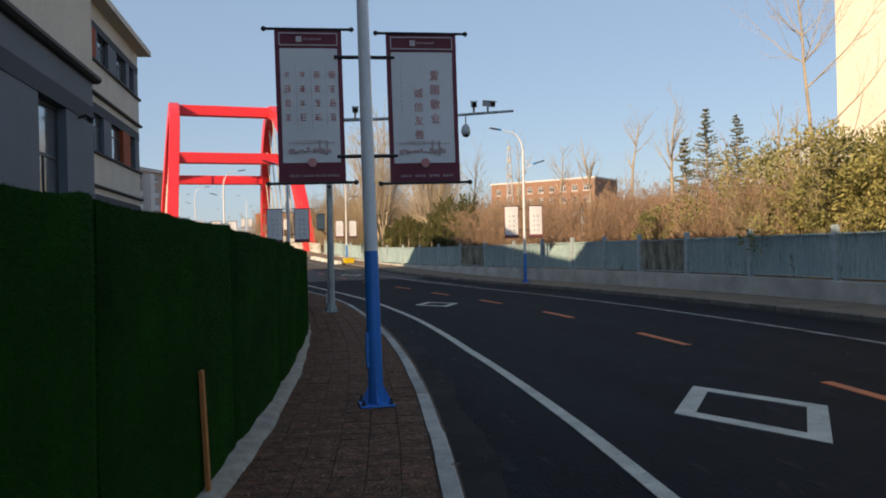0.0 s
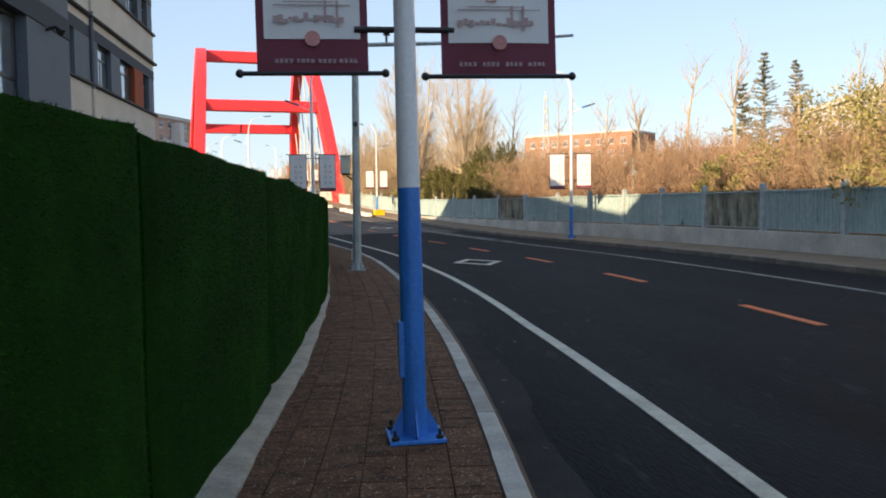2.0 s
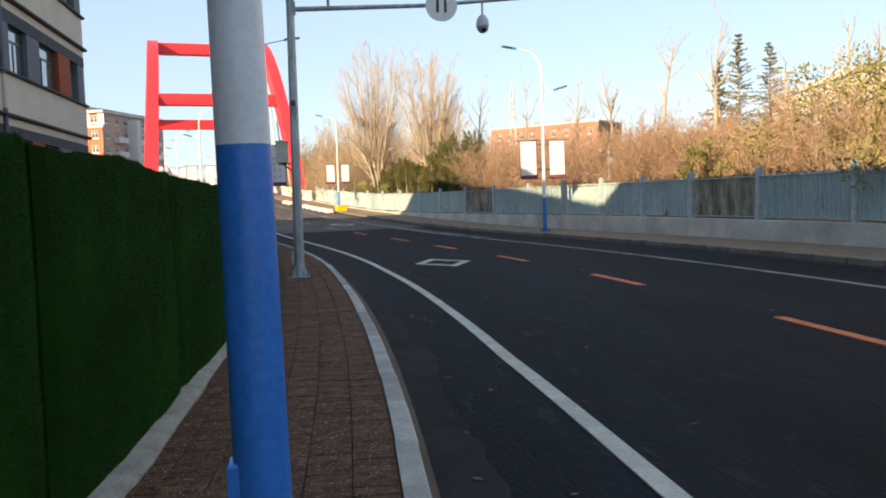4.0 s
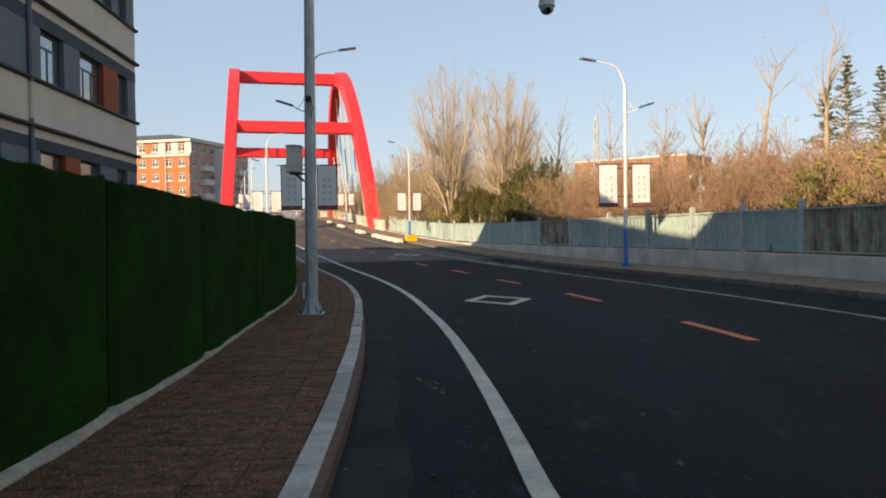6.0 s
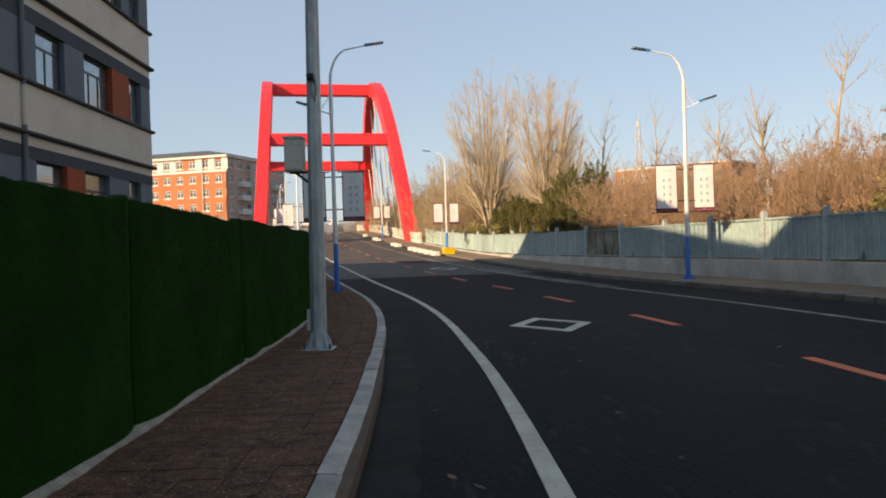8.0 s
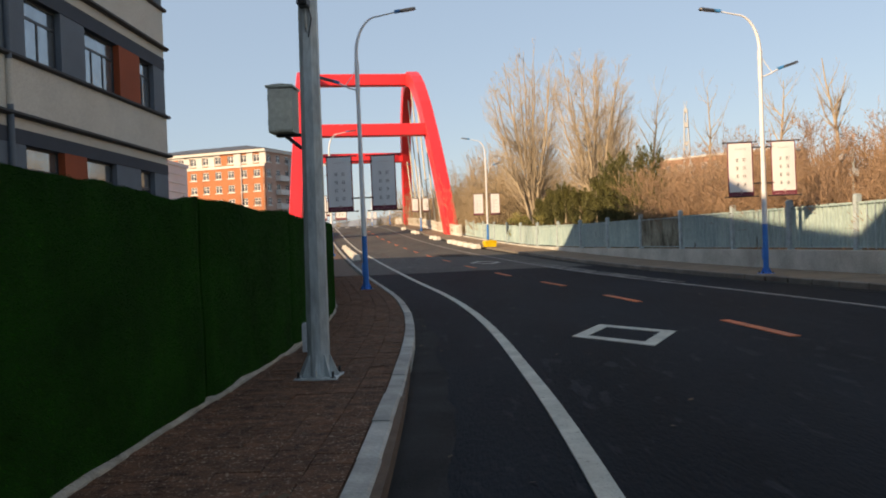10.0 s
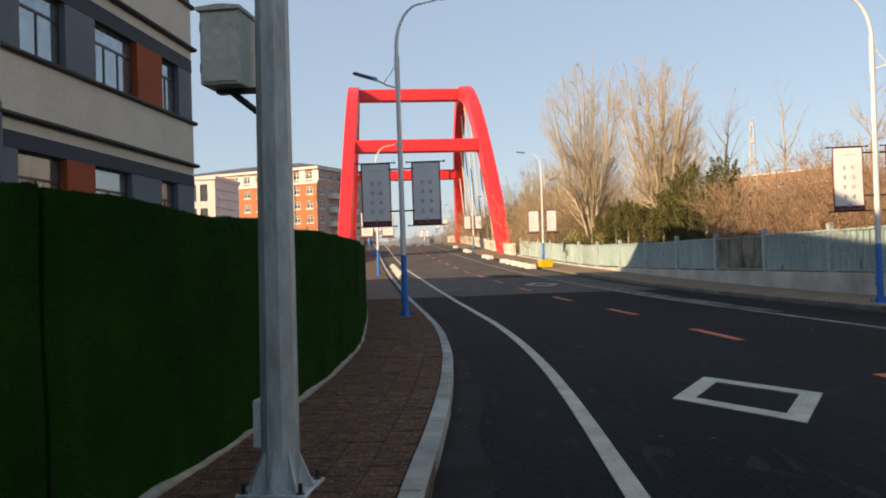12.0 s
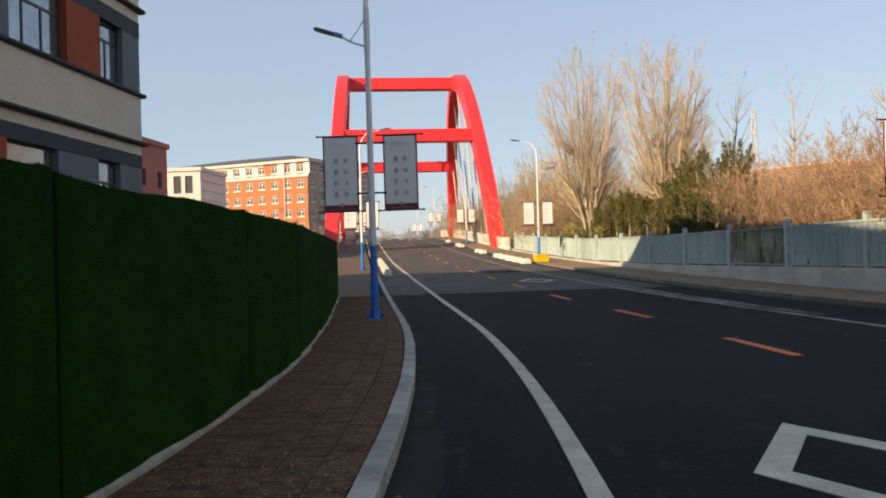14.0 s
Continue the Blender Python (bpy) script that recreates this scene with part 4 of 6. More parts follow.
# ---- school building beside the turf wall ----
def window(parent, x, y0, y1, z0, z1, frame_m, depth=0.16, mullions=1, transom=0.68, blind=0.0):
    """A window in a wall whose face looks to +x: frame, mullions and panes."""
    t = 0.05
    xi = x - depth
    w = part("window", Shape().box(xi - 0.03, xi + 0.03, y0, y1, z0, z0 + t).box(xi - 0.03, xi + 0.03, y0, y1, z1 - t, z1).box(xi - 0.03, xi + 0.03, y0, y0 + t, z0 + t, z1 - t).box(xi - 0.03, xi + 0.03, y1 - t, y1, z0 + t, z1 - t), frame_m, parent, "dark framed window")
    zt = z0 + (z1 - z0) * transom
    part("transom", Shape().box(xi - 0.025, xi + 0.028, y0 + t, y1 - t, zt - 0.03, zt + 0.03), frame_m, w)
    cuts = [y0 + t] + [y0 + (y1 - y0) * (i + 1) / (mullions + 1) for i in range(mullions)] + [y1 - t]
    for c in cuts[1:-1]:
        part("mullion", Shape().box(xi - 0.025, xi + 0.026, c - 0.025, c + 0.025, z0 + t, zt - 0.03), frame_m, w)
    for a, b in zip(cuts[:-1], cuts[1:]):
        part("pane", Shape().box(xi - 0.004, xi + 0.004, a, b, z0 + t, zt), PANE, w)
    part("pane", Shape().box(xi - 0.004, xi + 0.004, y0 + t, y1 - t, zt, z1 - t), PANE, w)
    if blind:
        sh = Shape()
        nfold = 10
        ys = [y0 + 0.06 + (y1 - y0 - 0.12) * blind * i / nfold for i in range(nfold + 1)]
        sh.add([(xi - 0.12 + 0.03 * (i % 2) + t2, yy, zz) for t2 in (0, 0.004) for i, yy in enumerate(ys) for zz in (z0 + 0.06, z1 - 0.06)], [(2 * i, 2 * i + 2, 2 * i + 3, 2 * i + 1) for i in range(nfold)] + [(22 + 2 * i, 22 + 2 * i + 1, 22 + 2 * i + 3, 22 + 2 * i + 2) for i in range(nfold)])
        part("curtain", sh, CURTAIN, w, "pale drawn curtain")


FLOORS = [  # sill, window top, band top, lower moulding, upper moulding
    (2.0, 3.78, 4.12, 4.42, 5.72), (5.78, 7.3, 7.7, 8.02, 9.32), (9.38, 10.6, 10.9, None, None)]


def facade(building, X, ya, yb, openings, band, depth=0.35):
    """One stretch of wall facing +x with its three storeys. openings: per floor (y0, y1, kind)."""
    for f, (z0, z1, zb, zm, zs) in enumerate(FLOORS[:len(openings)]):
        row = openings[f]
        y = ya
        for y0, y1, kind in row + [(yb, yb, "")]:
            if y0 > y + 0.01:
                part("pier", Shape().box(X - depth, X, y, y0, z0, z1), SLATE, building, "slate grey pier")
            if kind == "rust":
                part("panel", Shape().box(X - depth, X + 0.03, y0, y1, z0, z1), RUST, building, "rust orange panel")
            elif kind:
                window(building, X, y0, y1, z0, z1, WIN_FRAME, 0.18, 2 if y1 - y0 > 1.9 else 1, 0.7, {"w": 0.0, "c": 0.45}[kind])
            y = y1
        part("lintel_band", Shape().box(X - depth, X + 0.015, ya, yb, z1, zb), NAVY, building, "dark blue lintel band")
        if zm:
            part("thin_band", Shape().box(X - depth, X, ya, yb, zb, zm), band, building)
            part("spandrel", Shape().box(X - depth, X + 0.02, ya, yb, zm, zs - 0.03), CREAM, building, "cream rendered spandrel band")
            for z, d in ((zm, 0.16), (zs + 0.01, 0.13)):
                mould = Shape().prism([(X - 0.1, z - 0.05), (X + d * 0.6, z - 0.05), (X + d, z - 0.01), (X + d, z + 0.045), (X - 0.1, z + 0.05)], ya, yb + 0.12 if yb > 40 else yb, "y")
                part("moulding", mould, MOULD, building, "thin dark moulding")
        else:
            part("parapet_band", Shape().box(X - depth, X, ya, yb, zb, 11.6), CREAM, building)
    part("plinth", Shape().box(X - depth, X, ya, yb, -0.6, FLOORS[0][0]), SLATE, building)


school = thing("school_building", pose(0, 0, 0), "three-storey school in cream and slate render with dark mouldings", "building")
far_open = [[(34.0, 35.75, "c"), (35.75, 36.95, "rust"), (36.95, 38.85, "c"), (40.6, 41.7, "c")], [(34.15, 35.85, "w"), (37.15, 39.25, "c"), (39.25, 40.75, "rust"), (40.75, 41.95, "w")], [(33.9, 34.7, "rust"), (35.1, 36.9, "w"), (38.4, 40.3, "w"), (41.0, 42.0, "w")]]
facade(school, -7.9, 33.2, 42.9, far_open, CREAM)
facade(school, -7.9, 26.0, 33.2, [[(29.7, 31.6, "w")], [(29.7, 31.6, "w")], [(29.7, 31.6, "c")]], CREAM)
facade(school, -7.9, 19.3, 26.0, [[(22.0, 24.3, "c")], [(22.0, 24.3, "w")], [(22.0, 24.3, "w")]], CREAM)
# end wall, back, floors and roofs
part("end_wall", Shape().box(-24, -8.25, 42.6, 42.9, -0.6, 11.6), CREAM, school)
part("end_wall", Shape().box(-24, -4.65, -20.4, -20.0, -0.6, 11.6), CREAM, school)
part("back_wall", Shape().box(-24.3, -24, -20.4, 42.9, -0.6, 11.6), CREAM, school)
for z in (-0.1, 4.3, 7.85):
    part("floor_slab", Shape().box(-23.9, -8.3, -19.9, 42.5, z, z + 0.25), ROOM, school)
part("corridor_wall", Shape().box(-14.2, -14.0, -19.9, 42.5, 0.15, 11.5), ROOM, school, "plain inner wall")
for y in (33.3, 36.5, 40.0, 26.0, 20.0, 8.0, -4.0):
    part("cross_wall", Shape().box(-14.0, -8.3, y, y + 0.2, 0.15, 11.5), ROOM, school)
# flat roofs with overhanging eaves
for ya, yb, zt, xe in ((19.3, 43.5, 11.6, -7.35), (-20.6, 19.3, 11.6, -4.15)):
    eave = [(-24.6, zt), (xe, zt), (xe, zt + 0.26), (xe - 0.2, zt + 0.3), (-24.6, zt + 0.3)]
    part("roof", Shape().prism(eave, ya, yb, "y"), CREAM, school, "flat roof with an overhanging pale eave")
# the wing that stands forward
X = -4.3
ys = [(-20.0, -13.5), (-11.7, -6.8), (-5.0, -0.1), (1.7, 6.6), (8.4, 10.2), (12.0, 15.6), (17.25, 19.25)]
for ya, yb in ys:
    part("pier", Shape().box(X - 0.35, X, ya, yb, -0.6, 4.5), SLATE, school, "slate grey pier of the forward wing")
for (a0, a1), (b0, b1) in zip(ys[:-1], ys[1:]):
    part("pier", Shape().box(X - 0.35, X - 0.02, a1, b0, -0.6, 1.0), SLATE, school)
    window(school, X, a1, b0, 1.0, 4.5, WIN_FRAME, 0.2, 1, 0.72, 0.0)
part("lintel_band", Shape().box(X - 0.35, X + 0.02, -20.0, 19.25, 4.5, 4.85), NAVY, school, "dark blue lintel band")
part("thin_band", Shape().box(X - 0.35, X, -20.0, 19.25, 4.85, 5.4), SLATE, school)
part("moulding", Shape().prism([(X - 0.1, 5.38), (X + 0.1, 5.38), (X + 0.17, 5.43), (X + 0.17, 5.5), (X - 0.1, 5.52)], -20.0, 19.37, "y"), MOULD, school, "thin dark moulding")
part("spandrel", Shape().box(X - 0.35, X + 0.01, -20.0, 19.25, 5.4, 11.6), CREAM, school, "cream rendered upper wall of the wing")
part("wing_side", Shape().box(-7.9, X - 0.36, 19.0, 19.25, -0.6, 11.6), CREAM, school)
part("wing_floor", Shape().box(-7.9, X - 0.36, -20.0, 18.9, 4.8, 5.05), ROOM, school)
part("wing_floor", Shape().box(-7.9, X - 0.36, -20.0, 18.9, -0.3, -0.1), ROOM, school)
part("wing_back", Shape().box(-8.2, -7.95, -20.0, 18.9, -0.1, 11.6), ROOM, school)
# downpipe in the corner between the two stretches, and a small lamp
part("downpipe", Shape().tube([(-7.84, 33.3, 4.6), (-7.84, 33.3, 5.6)], 0.075, 10), CREAM, school, "cream stretch of downpipe", True)
part("downpipe", Shape().tube([(-7.84, 33.3, 8.2), (-7.84, 33.3, 9.2)], 0.075, 10), CREAM, school, "cream stretch of downpipe", True)
for a, b in ((-0.3, 4.6), (5.6, 8.2), (9.2, 11.5)):
    part("downpipe", Shape().tube([(-7.84, 33.3, a), (-7.84, 33.3, b)], 0.075, 10), SLATE, school, "slate grey stretch of downpipe", True)
part("wall_lamp", Shape().tube([(-4.3, 18.1, 4.45), (-4.15, 18.1, 4.5), (-4.05, 18.07, 4.4)], [0.03, 0.03, 0.07], 8), BLACK_METAL, school, "small dark wall lamp")


# ---- red arch bridge ----
bridge = thing("arch_bridge", Matrix.Identity(4), "bright red steel arch bridge with cross beams and pale cables", "bridge")
S0, S1, SM, TOP = 80.0, 117.0, 98.5, 20.8
BASE_Z = 1.2


def arch_at(s, side):
    """Centre of the rib: its place leans in towards the crown."""
    t = (s - SM) / (SM - S0)
    rise = 1 - t * t
    off = side * (7.75 - 1.35 * rise)
    z = BASE_Z + (TOP - BASE_Z) * rise
    x, y = plan(s, off)
    return Vector((x, y, z))


for side in (-1, 1):
    sh = Shape()
    verts, faces = [], []
    N = 36
    for i in range(N + 1):
        s = S0 + (S1 - S0) * (0.5 - 0.5 * math.cos(math.pi * i / N))
        p = arch_at(s, side)
        q = arch_at(min(s + 0.1, S1 + 0.2), side) - arch_at(max(s - 0.1, S0 - 0.2), side)
        q.normalize()
        across = Vector((math.cos(TH), math.sin(TH), 0))
        up = across.cross(q).normalized()
        wide, deep = 0.62, 0.85 + 0.15 * abs((s - SM) / 18.5)
        verts += [p + across * wide * a + up * deep * b for a, b in ((-1, -0.9), (-0.9, -1), (0.9, -1), (1, -0.9), (1, 0.9), (0.9, 1), (-0.9, 1), (-1, 0.9))]
    faces = [(i * 8 + j, i * 8 + (j + 1) % 8, (i + 1) * 8 + (j + 1) % 8, (i + 1) * 8 + j) for i in range(N) for j in range(8)] + [tuple(range(8)), tuple(N * 8 + j for j in range(8))]
    rib = part("arch_rib", sh.add(verts, faces), RED_STEEL, bridge, "red box-section arch rib")
    for k in range(9):
        s = S0 + 3.5 + (S1 - S0 - 7.0) * k / 8
        a, b = arch_at(s, side), on_road(s, side * 7.75, 0.3)
        part("cable", Shape().tube([a, b], 0.085, 6), CABLE, bridge)
for s, size in ((87.0, (0.75, 0.62)), (SM, (0.7, 0.66)), (110.4, (0.75, 0.62))):
    a, b = arch_at(s, -1), arch_at(s, 1)
    mid = (a + b) / 2
    m = pose(mid.x, mid.y, mid.z, 0, 0, math.degrees(TH))
    L = (b - a).length / 2 - 0.5
    part("cross_beam", Shape().box(-L, L, -size[0], size[0], -size[1], size[1], m, bevel=0.04), RED_STEEL, bridge, "red box cross beam")
part("deck", strip(Shape(), 72, 132, [(-9.2, 0.08), (-7.4, 0.08), (-7.4, -1.4), (7.4, -1.4), (7.4, 0.08), (9.2, 0.08), (9.2, -1.6), (-9.2, -1.6)], 3.0), CONCRETE, bridge, "concrete deck edge")
for side in (-1, 1):
    o = side * 7.5
    par = part("parapet", strip(Shape(), 74.2, 132, [(o - 0.12, 0.1), (o + 0.12, 0.1), (o + 0.12, 0.42), (o - 0.12, 0.42)], 3.0), PARAPET, bridge, "white painted parapet")
    part("top_rail", strip(Shape(), 74.2, 132, [(o - 0.11, 0.98), (o + 0.11, 0.98), (o + 0.11, 1.12), (o - 0.11, 1.12)], 3.0), PARAPET, par)
    for k in range(40):
        s = 74.6 + 1.45 * k
        p = frame_at(s, o)
        big = k % 4 == 0
        part("baluster", Shape().box(-0.13, 0.13, -0.16 if big else -0.45, 0.16 if big else 0.45, 0.42, 1.2 if big else 0.98, p), PARAPET, par)


# ---- buildings in the distance ----
def block(name, m, wide, deep, base, eave, wall_m, label, rows, columns, win, trim=None, roof="flat", side_columns=0, frame_m=WIN_WHITE, top_band=None, side_m=None):
    """A house seen from afar. The pose's +x runs along the front, +y into the house, the front looks to -y.
    rows: heights of the windows' middles; columns: places of the windows' middles; win: width and height."""
    b = thing(name, m, label, "building")
    t = 0.4
    w, h = win
    cols = sorted(columns)

    def face(place, length, marks, clad):
        """A wall with real openings, built of strips between and piers beside the windows."""
        sh = Shape()
        z = base
        for r in sorted(rows):
            sh.box(0, length, 0, t, z, r - h / 2, place)
            x = 0
            for c in marks:
                sh.box(x, c - w / 2, 0, t, r - h / 2, r + h / 2, place)
                x = c + w / 2
            sh.box(x, length, 0, t, r - h / 2, r + h / 2, place)
            z = r + h / 2
        sh.box(0, length, 0, t, z, eave, place)
        part("wall", sh, clad, b)
        for r in rows:
            for c in marks:
                fr = Shape()
                for x0, x1, z0, z1 in ((c - w / 2, c + w / 2, r - h / 2, r - h / 2 + 0.12), (c - w / 2, c + w / 2, r + h / 2 - 0.12, r + h / 2), (c - w / 2, c - w / 2 + 0.12, r - h / 2 + 0.12, r + h / 2 - 0.12), (c + w / 2 - 0.12, c + w / 2, r - h / 2 + 0.12, r + h / 2 - 0.12), (c - 0.06, c + 0.06, r - h / 2 + 0.12, r + h / 2 - 0.12), (c - w / 2 + 0.12, c + w / 2 - 0.12, r + h * 0.1, r + h * 0.1 + 0.1)):
                    fr.box(x0, x1, 0.1, 0.2, z0, z1, place)
                wd = part("window", fr, frame_m, b)
                if trim:
                    part("sill", Shape().box(c - w / 2 - 0.15, c + w / 2 + 0.15, -0.1, 0.0, r - h / 2 - 0.2, r - h / 2, place), trim, wd)
                part("pane", Shape().box(c - w / 2 + 0.1, c + w / 2 - 0.1, 0.14, 0.16, r - h / 2 + 0.1, r + h / 2 - 0.1, place), PANE_FAR, wd)
    face(Matrix.Identity(4), wide, cols, wall_m)
    if side_columns:
        marks = [deep * (i + 0.5) / side_columns for i in range(side_columns)]
        face(pose(wide, 0, 0, 0, 0, 90), deep, marks, side_m or wall_m)
    else:
        part("wall", Shape().box(wide - t, wide, t, deep, base, eave), wall_m, b)
    part("wall", Shape().box(0, t, t, deep, base, eave), wall_m, b)
    part("wall", Shape().box(t, wide - t, deep - t, deep, base, eave), wall_m, b)
    part("inner_wall", Shape().box(t, wide - t - 0.1, 3.0, 3.2, base, eave), ROOM, b)
    if roof == "hip":
        o, e = 0.7, eave + 0.003
        rz, q = eave + 2.6, deep / 2
        pts = [(-o, -o, e), (wide + o, -o, e), (wide + o, deep + o, e), (-o, deep + o, e), (q, q, rz), (wide - q, q, rz)]
        part("roof", Shape().add(pts, [(0, 1, 5, 4), (1, 2, 5), (2, 3, 4, 5), (3, 0, 4), (3, 2, 1, 0)]), ROOF_SLATE, b, "dark slate hipped roof")
        part("cornice", Shape().box(-0.5, wide + 0.5, -0.5, deep + 0.5, eave - 0.6, eave), PLASTER_WHITE, b, "white cornice")
    else:
        part("roof", Shape().box(-0.2, wide + 0.2, -0.2, deep + 0.2, eave, eave + 0.45), trim or wall_m, b)
    if top_band:
        part("belt", Shape().box(-0.15, wide + 0.15, -0.18, -0.01, top_band, top_band + 0.5), PLASTER_WHITE, b, "pale belt course")
    return b


# orange brick with the haze of distance mixed into its colour
BRICK_HAZED = mat("hazed_brick_cladding", (0.31, 0.175, 0.12), 0.88, dark=0.85, scale=0.3, fine=7, bump=0.2)
PANE_FAR = mat("far_window_glass", (0.05, 0.06, 0.08), 0.08, dark=0.8, scale=0.5, fine=2, bump=0.0, spec=0.8)
ang = math.degrees(math.atan2(-0.319, 0.948))
# the pose's origin is the far left end of the front, so that x ends at the near corner
# side_m: the same brick, paled in colour for haze over the shaded side
brick = block("brick_building", pose(-38 - 40 * 0.948, 178 + 40 * 0.319, 0, 0, 0, ang), 40, 24, -1, 21.0, BRICK_RED, "orange brick dormitory with a slate roof and white windows", [7.7, 10.5, 13.35, 16.2, 19.2], [1.8 + 3.03 * i for i in range(13)], (1.5, 1.5), PLASTER_WHITE, "hip", 7, top_band=17.5, side_m=mat("hazed_side_cladding", (0.5, 0.34, 0.28), 0.88, dark=0.85, scale=0.3, fine=7, bump=0.15))
m = brick
part("plaster_band", Shape().box(-0.05, 29.5, -0.06, -0.003, 20.0, 20.4), PLASTER_WHITE, m)
for i in range(13):
    x = 1.8 + 3.03 * i + 1.51
    if i % 4 != 1:
        part("plaster_band", Shape().box(x - 0.72, x + 0.72, -0.06, -0.003, 18.05, 20.4), PLASTER_WHITE, m, "cream top storey panel")
part("drainpipe", Shape().tube([(34.6, -0.15, 0), (34.6, -0.15, 20.3)], 0.12, 6), PLASTER_WHITE, m)
for r in (7.7, 10.5, 13.35, 16.2):
    for k in range(3):
        part("balcony", Shape().box(40.0, 41.2, 4 + 7 * k, 7.4 + 7 * k, r - 1.5, r - 0.4), PLASTER_WHITE, m)
part("stair_tower", Shape().box(40.02, 42.2, 9.0, 10.6, -1, 19.6), PLASTER_WHITE, m)
white = block("white_building", pose(-57.3, 121.5, 0), 20, 9, -1, 12.8, PLASTER_WHITE, "plain white plastered two-tone building with narrow windows", [8.0, 11.1], [1.5, 3.0, 6, 7.5, 10.0, 12.0, 14.5, 17.0, 18.5], (1.0, 2.2), None, "flat", 0, WIN_FRAME)
for i in range(9):
    part("ledge", Shape().box(20.0, 20.12, 0.8, 8.2, 2 + 1.2 * i, 2.25 + 1.2 * i), PLASTER_WHITE, white)
block("brown_building", pose(-46, 66, 0), 16, 29, -1, 11.8, BRICK_PINK, "brown-red clad building in shade behind the school", [5.0, 8.8], [2, 5, 8, 11, 14], (0.9, 1.5), None, "flat", 9, WIN_FRAME)
block("long_brick_building", pose(54, 239, 0, 0, 0, -43.7), 33, 16, -1, 20.3, BRICK_HAZED, "long orange brick building behind bare trees", [8, 11.4, 14.8, 18], [2.5 + 3.5 * i for i in range(9)], (1.6, 1.7), PLASTER_WHITE, "flat", 0)
block("pale_tower_building", pose(23.3, 33.5, 0, 0, 0, -38), 14, 12, 0.2, 24, WHITE_BRICK, "tall pale tiled building behind the fence", [], [], (1, 1), None, "flat", 0)
block("white_hall", pose(45.7, 81, 0, 0, 0, -102.6), 20, 14, 0, 9.7, PLASTER_WHITE, "white flat-roofed hall behind conifers", [7.9], [3, 7, 11, 15, 19], (2.2, 1.4), None, "flat", 0)
block("grey_block", pose(-20, 330, 0, 0, 0, 0), 60, 15, 0, 17, BRICK_RED, "far orange brick building beyond the bridge", [6, 9, 12, 15], [3 + 4 * i for i in range(14)], (1.8, 1.6), None, "flat", 0)


def lattice_tower(m, h):
    t = thing("lattice_tower", m, "thin pale lattice mast far behind the trees", "tower")
    for i in range(4):
        a = math.pi / 2 * i + 0.4
        part("leg", Shape().tube([(1.0 * math.cos(a), 1.0 * math.sin(a), 0), (0.25 * math.cos(a), 0.25 * math.sin(a), h)], 0.06, 4), CAM_WHITE, t)
    for k in range(9):
        z = h * (k + 0.5) / 9
        r = 1.0 - 0.75 * z / h
        part("brace", Shape().tube([(r * math.cos(0.4), r * math.sin(0.4), z), (-r * math.cos(0.4), -r * math.sin(0.4), z + h / 9)], 0.035, 4), CAM_WHITE, t)
        part("brace", Shape().tube([(-r * math.sin(0.4), r * math.cos(0.4), z), (r * math.sin(0.4), -r * math.cos(0.4), z + h / 9)], 0.035, 4), CAM_WHITE, t)
    for z in (0.72, 0.86, 0.97):
        part("antenna", Shape().tube([(0, 0, h * z), (0, 0, h * z + 0.6)], 0.2, 6), CAM_WHITE, t)


lattice_tower(pose(31, 124, 0), 17.2)

# far hills, the haze of the air put into their blue-grey colour
sh = Shape()
hv, n = [], 90
for i in range(n + 1):
    x = -1500 + 4200 * i / n
    z = 60 + 55 * noise.noise((x * 0.0016, 2.0, 0)) + 22 * noise.noise((x * 0.006, 5.0, 0)) + 60 * math.exp(-((x - 950) / 420) ** 2)
    hv += [(x, 2300, -20), (x, 2350, max(z, 12)), (x, 2800, -20)]
solid("backdrop_hills", sh.add(hv, [(3 * i + j, 3 * i + 3 + j, 3 * i + 4 + j, 3 * i + 1 + j) for i in range(n) for j in range(2)]), HILL, "low hazy blue hills on the horizon", "hills", kind="structure", smooth=True)

# ---- trees and thickets ----
NP = np.random.default_rng(5)


def quads_mesh(name, quads, material):
    """A mesh from an array of four-cornered faces."""
    q = np.ascontiguousarray(quads, dtype=np.float32).reshape(-1, 3)
    n = len(q)
    me = bpy.data.meshes.new(name)
    me.vertices.add(n)
    me.vertices.foreach_set("co", q.ravel())
    me.loops.add(n)
    me.loops.foreach_set("vertex_index", np.arange(n, dtype=np.int32))
    me.polygons.add(n // 4)
    me.polygons.foreach_set("loop_start", np.arange(0, n, 4, dtype=np.int32))
    me.materials.append(material)
    me.update(calc_edges=True)
    return me


def ribbons(p0, p1, r0, r1, rng):
    """Thin strips along twigs, each turned its own way."""
    d = p1 - p0
    side = np.cross(d, rng.normal(size=d.shape))
    side /= np.linalg.norm(side, axis=1, keepdims=True) + 1e-9
    return np.stack([p0 - side * r0[:, None], p0 + side * r0[:, None], p1 + side * r1[:, None], p1 - side * r1[:, None]], 1)


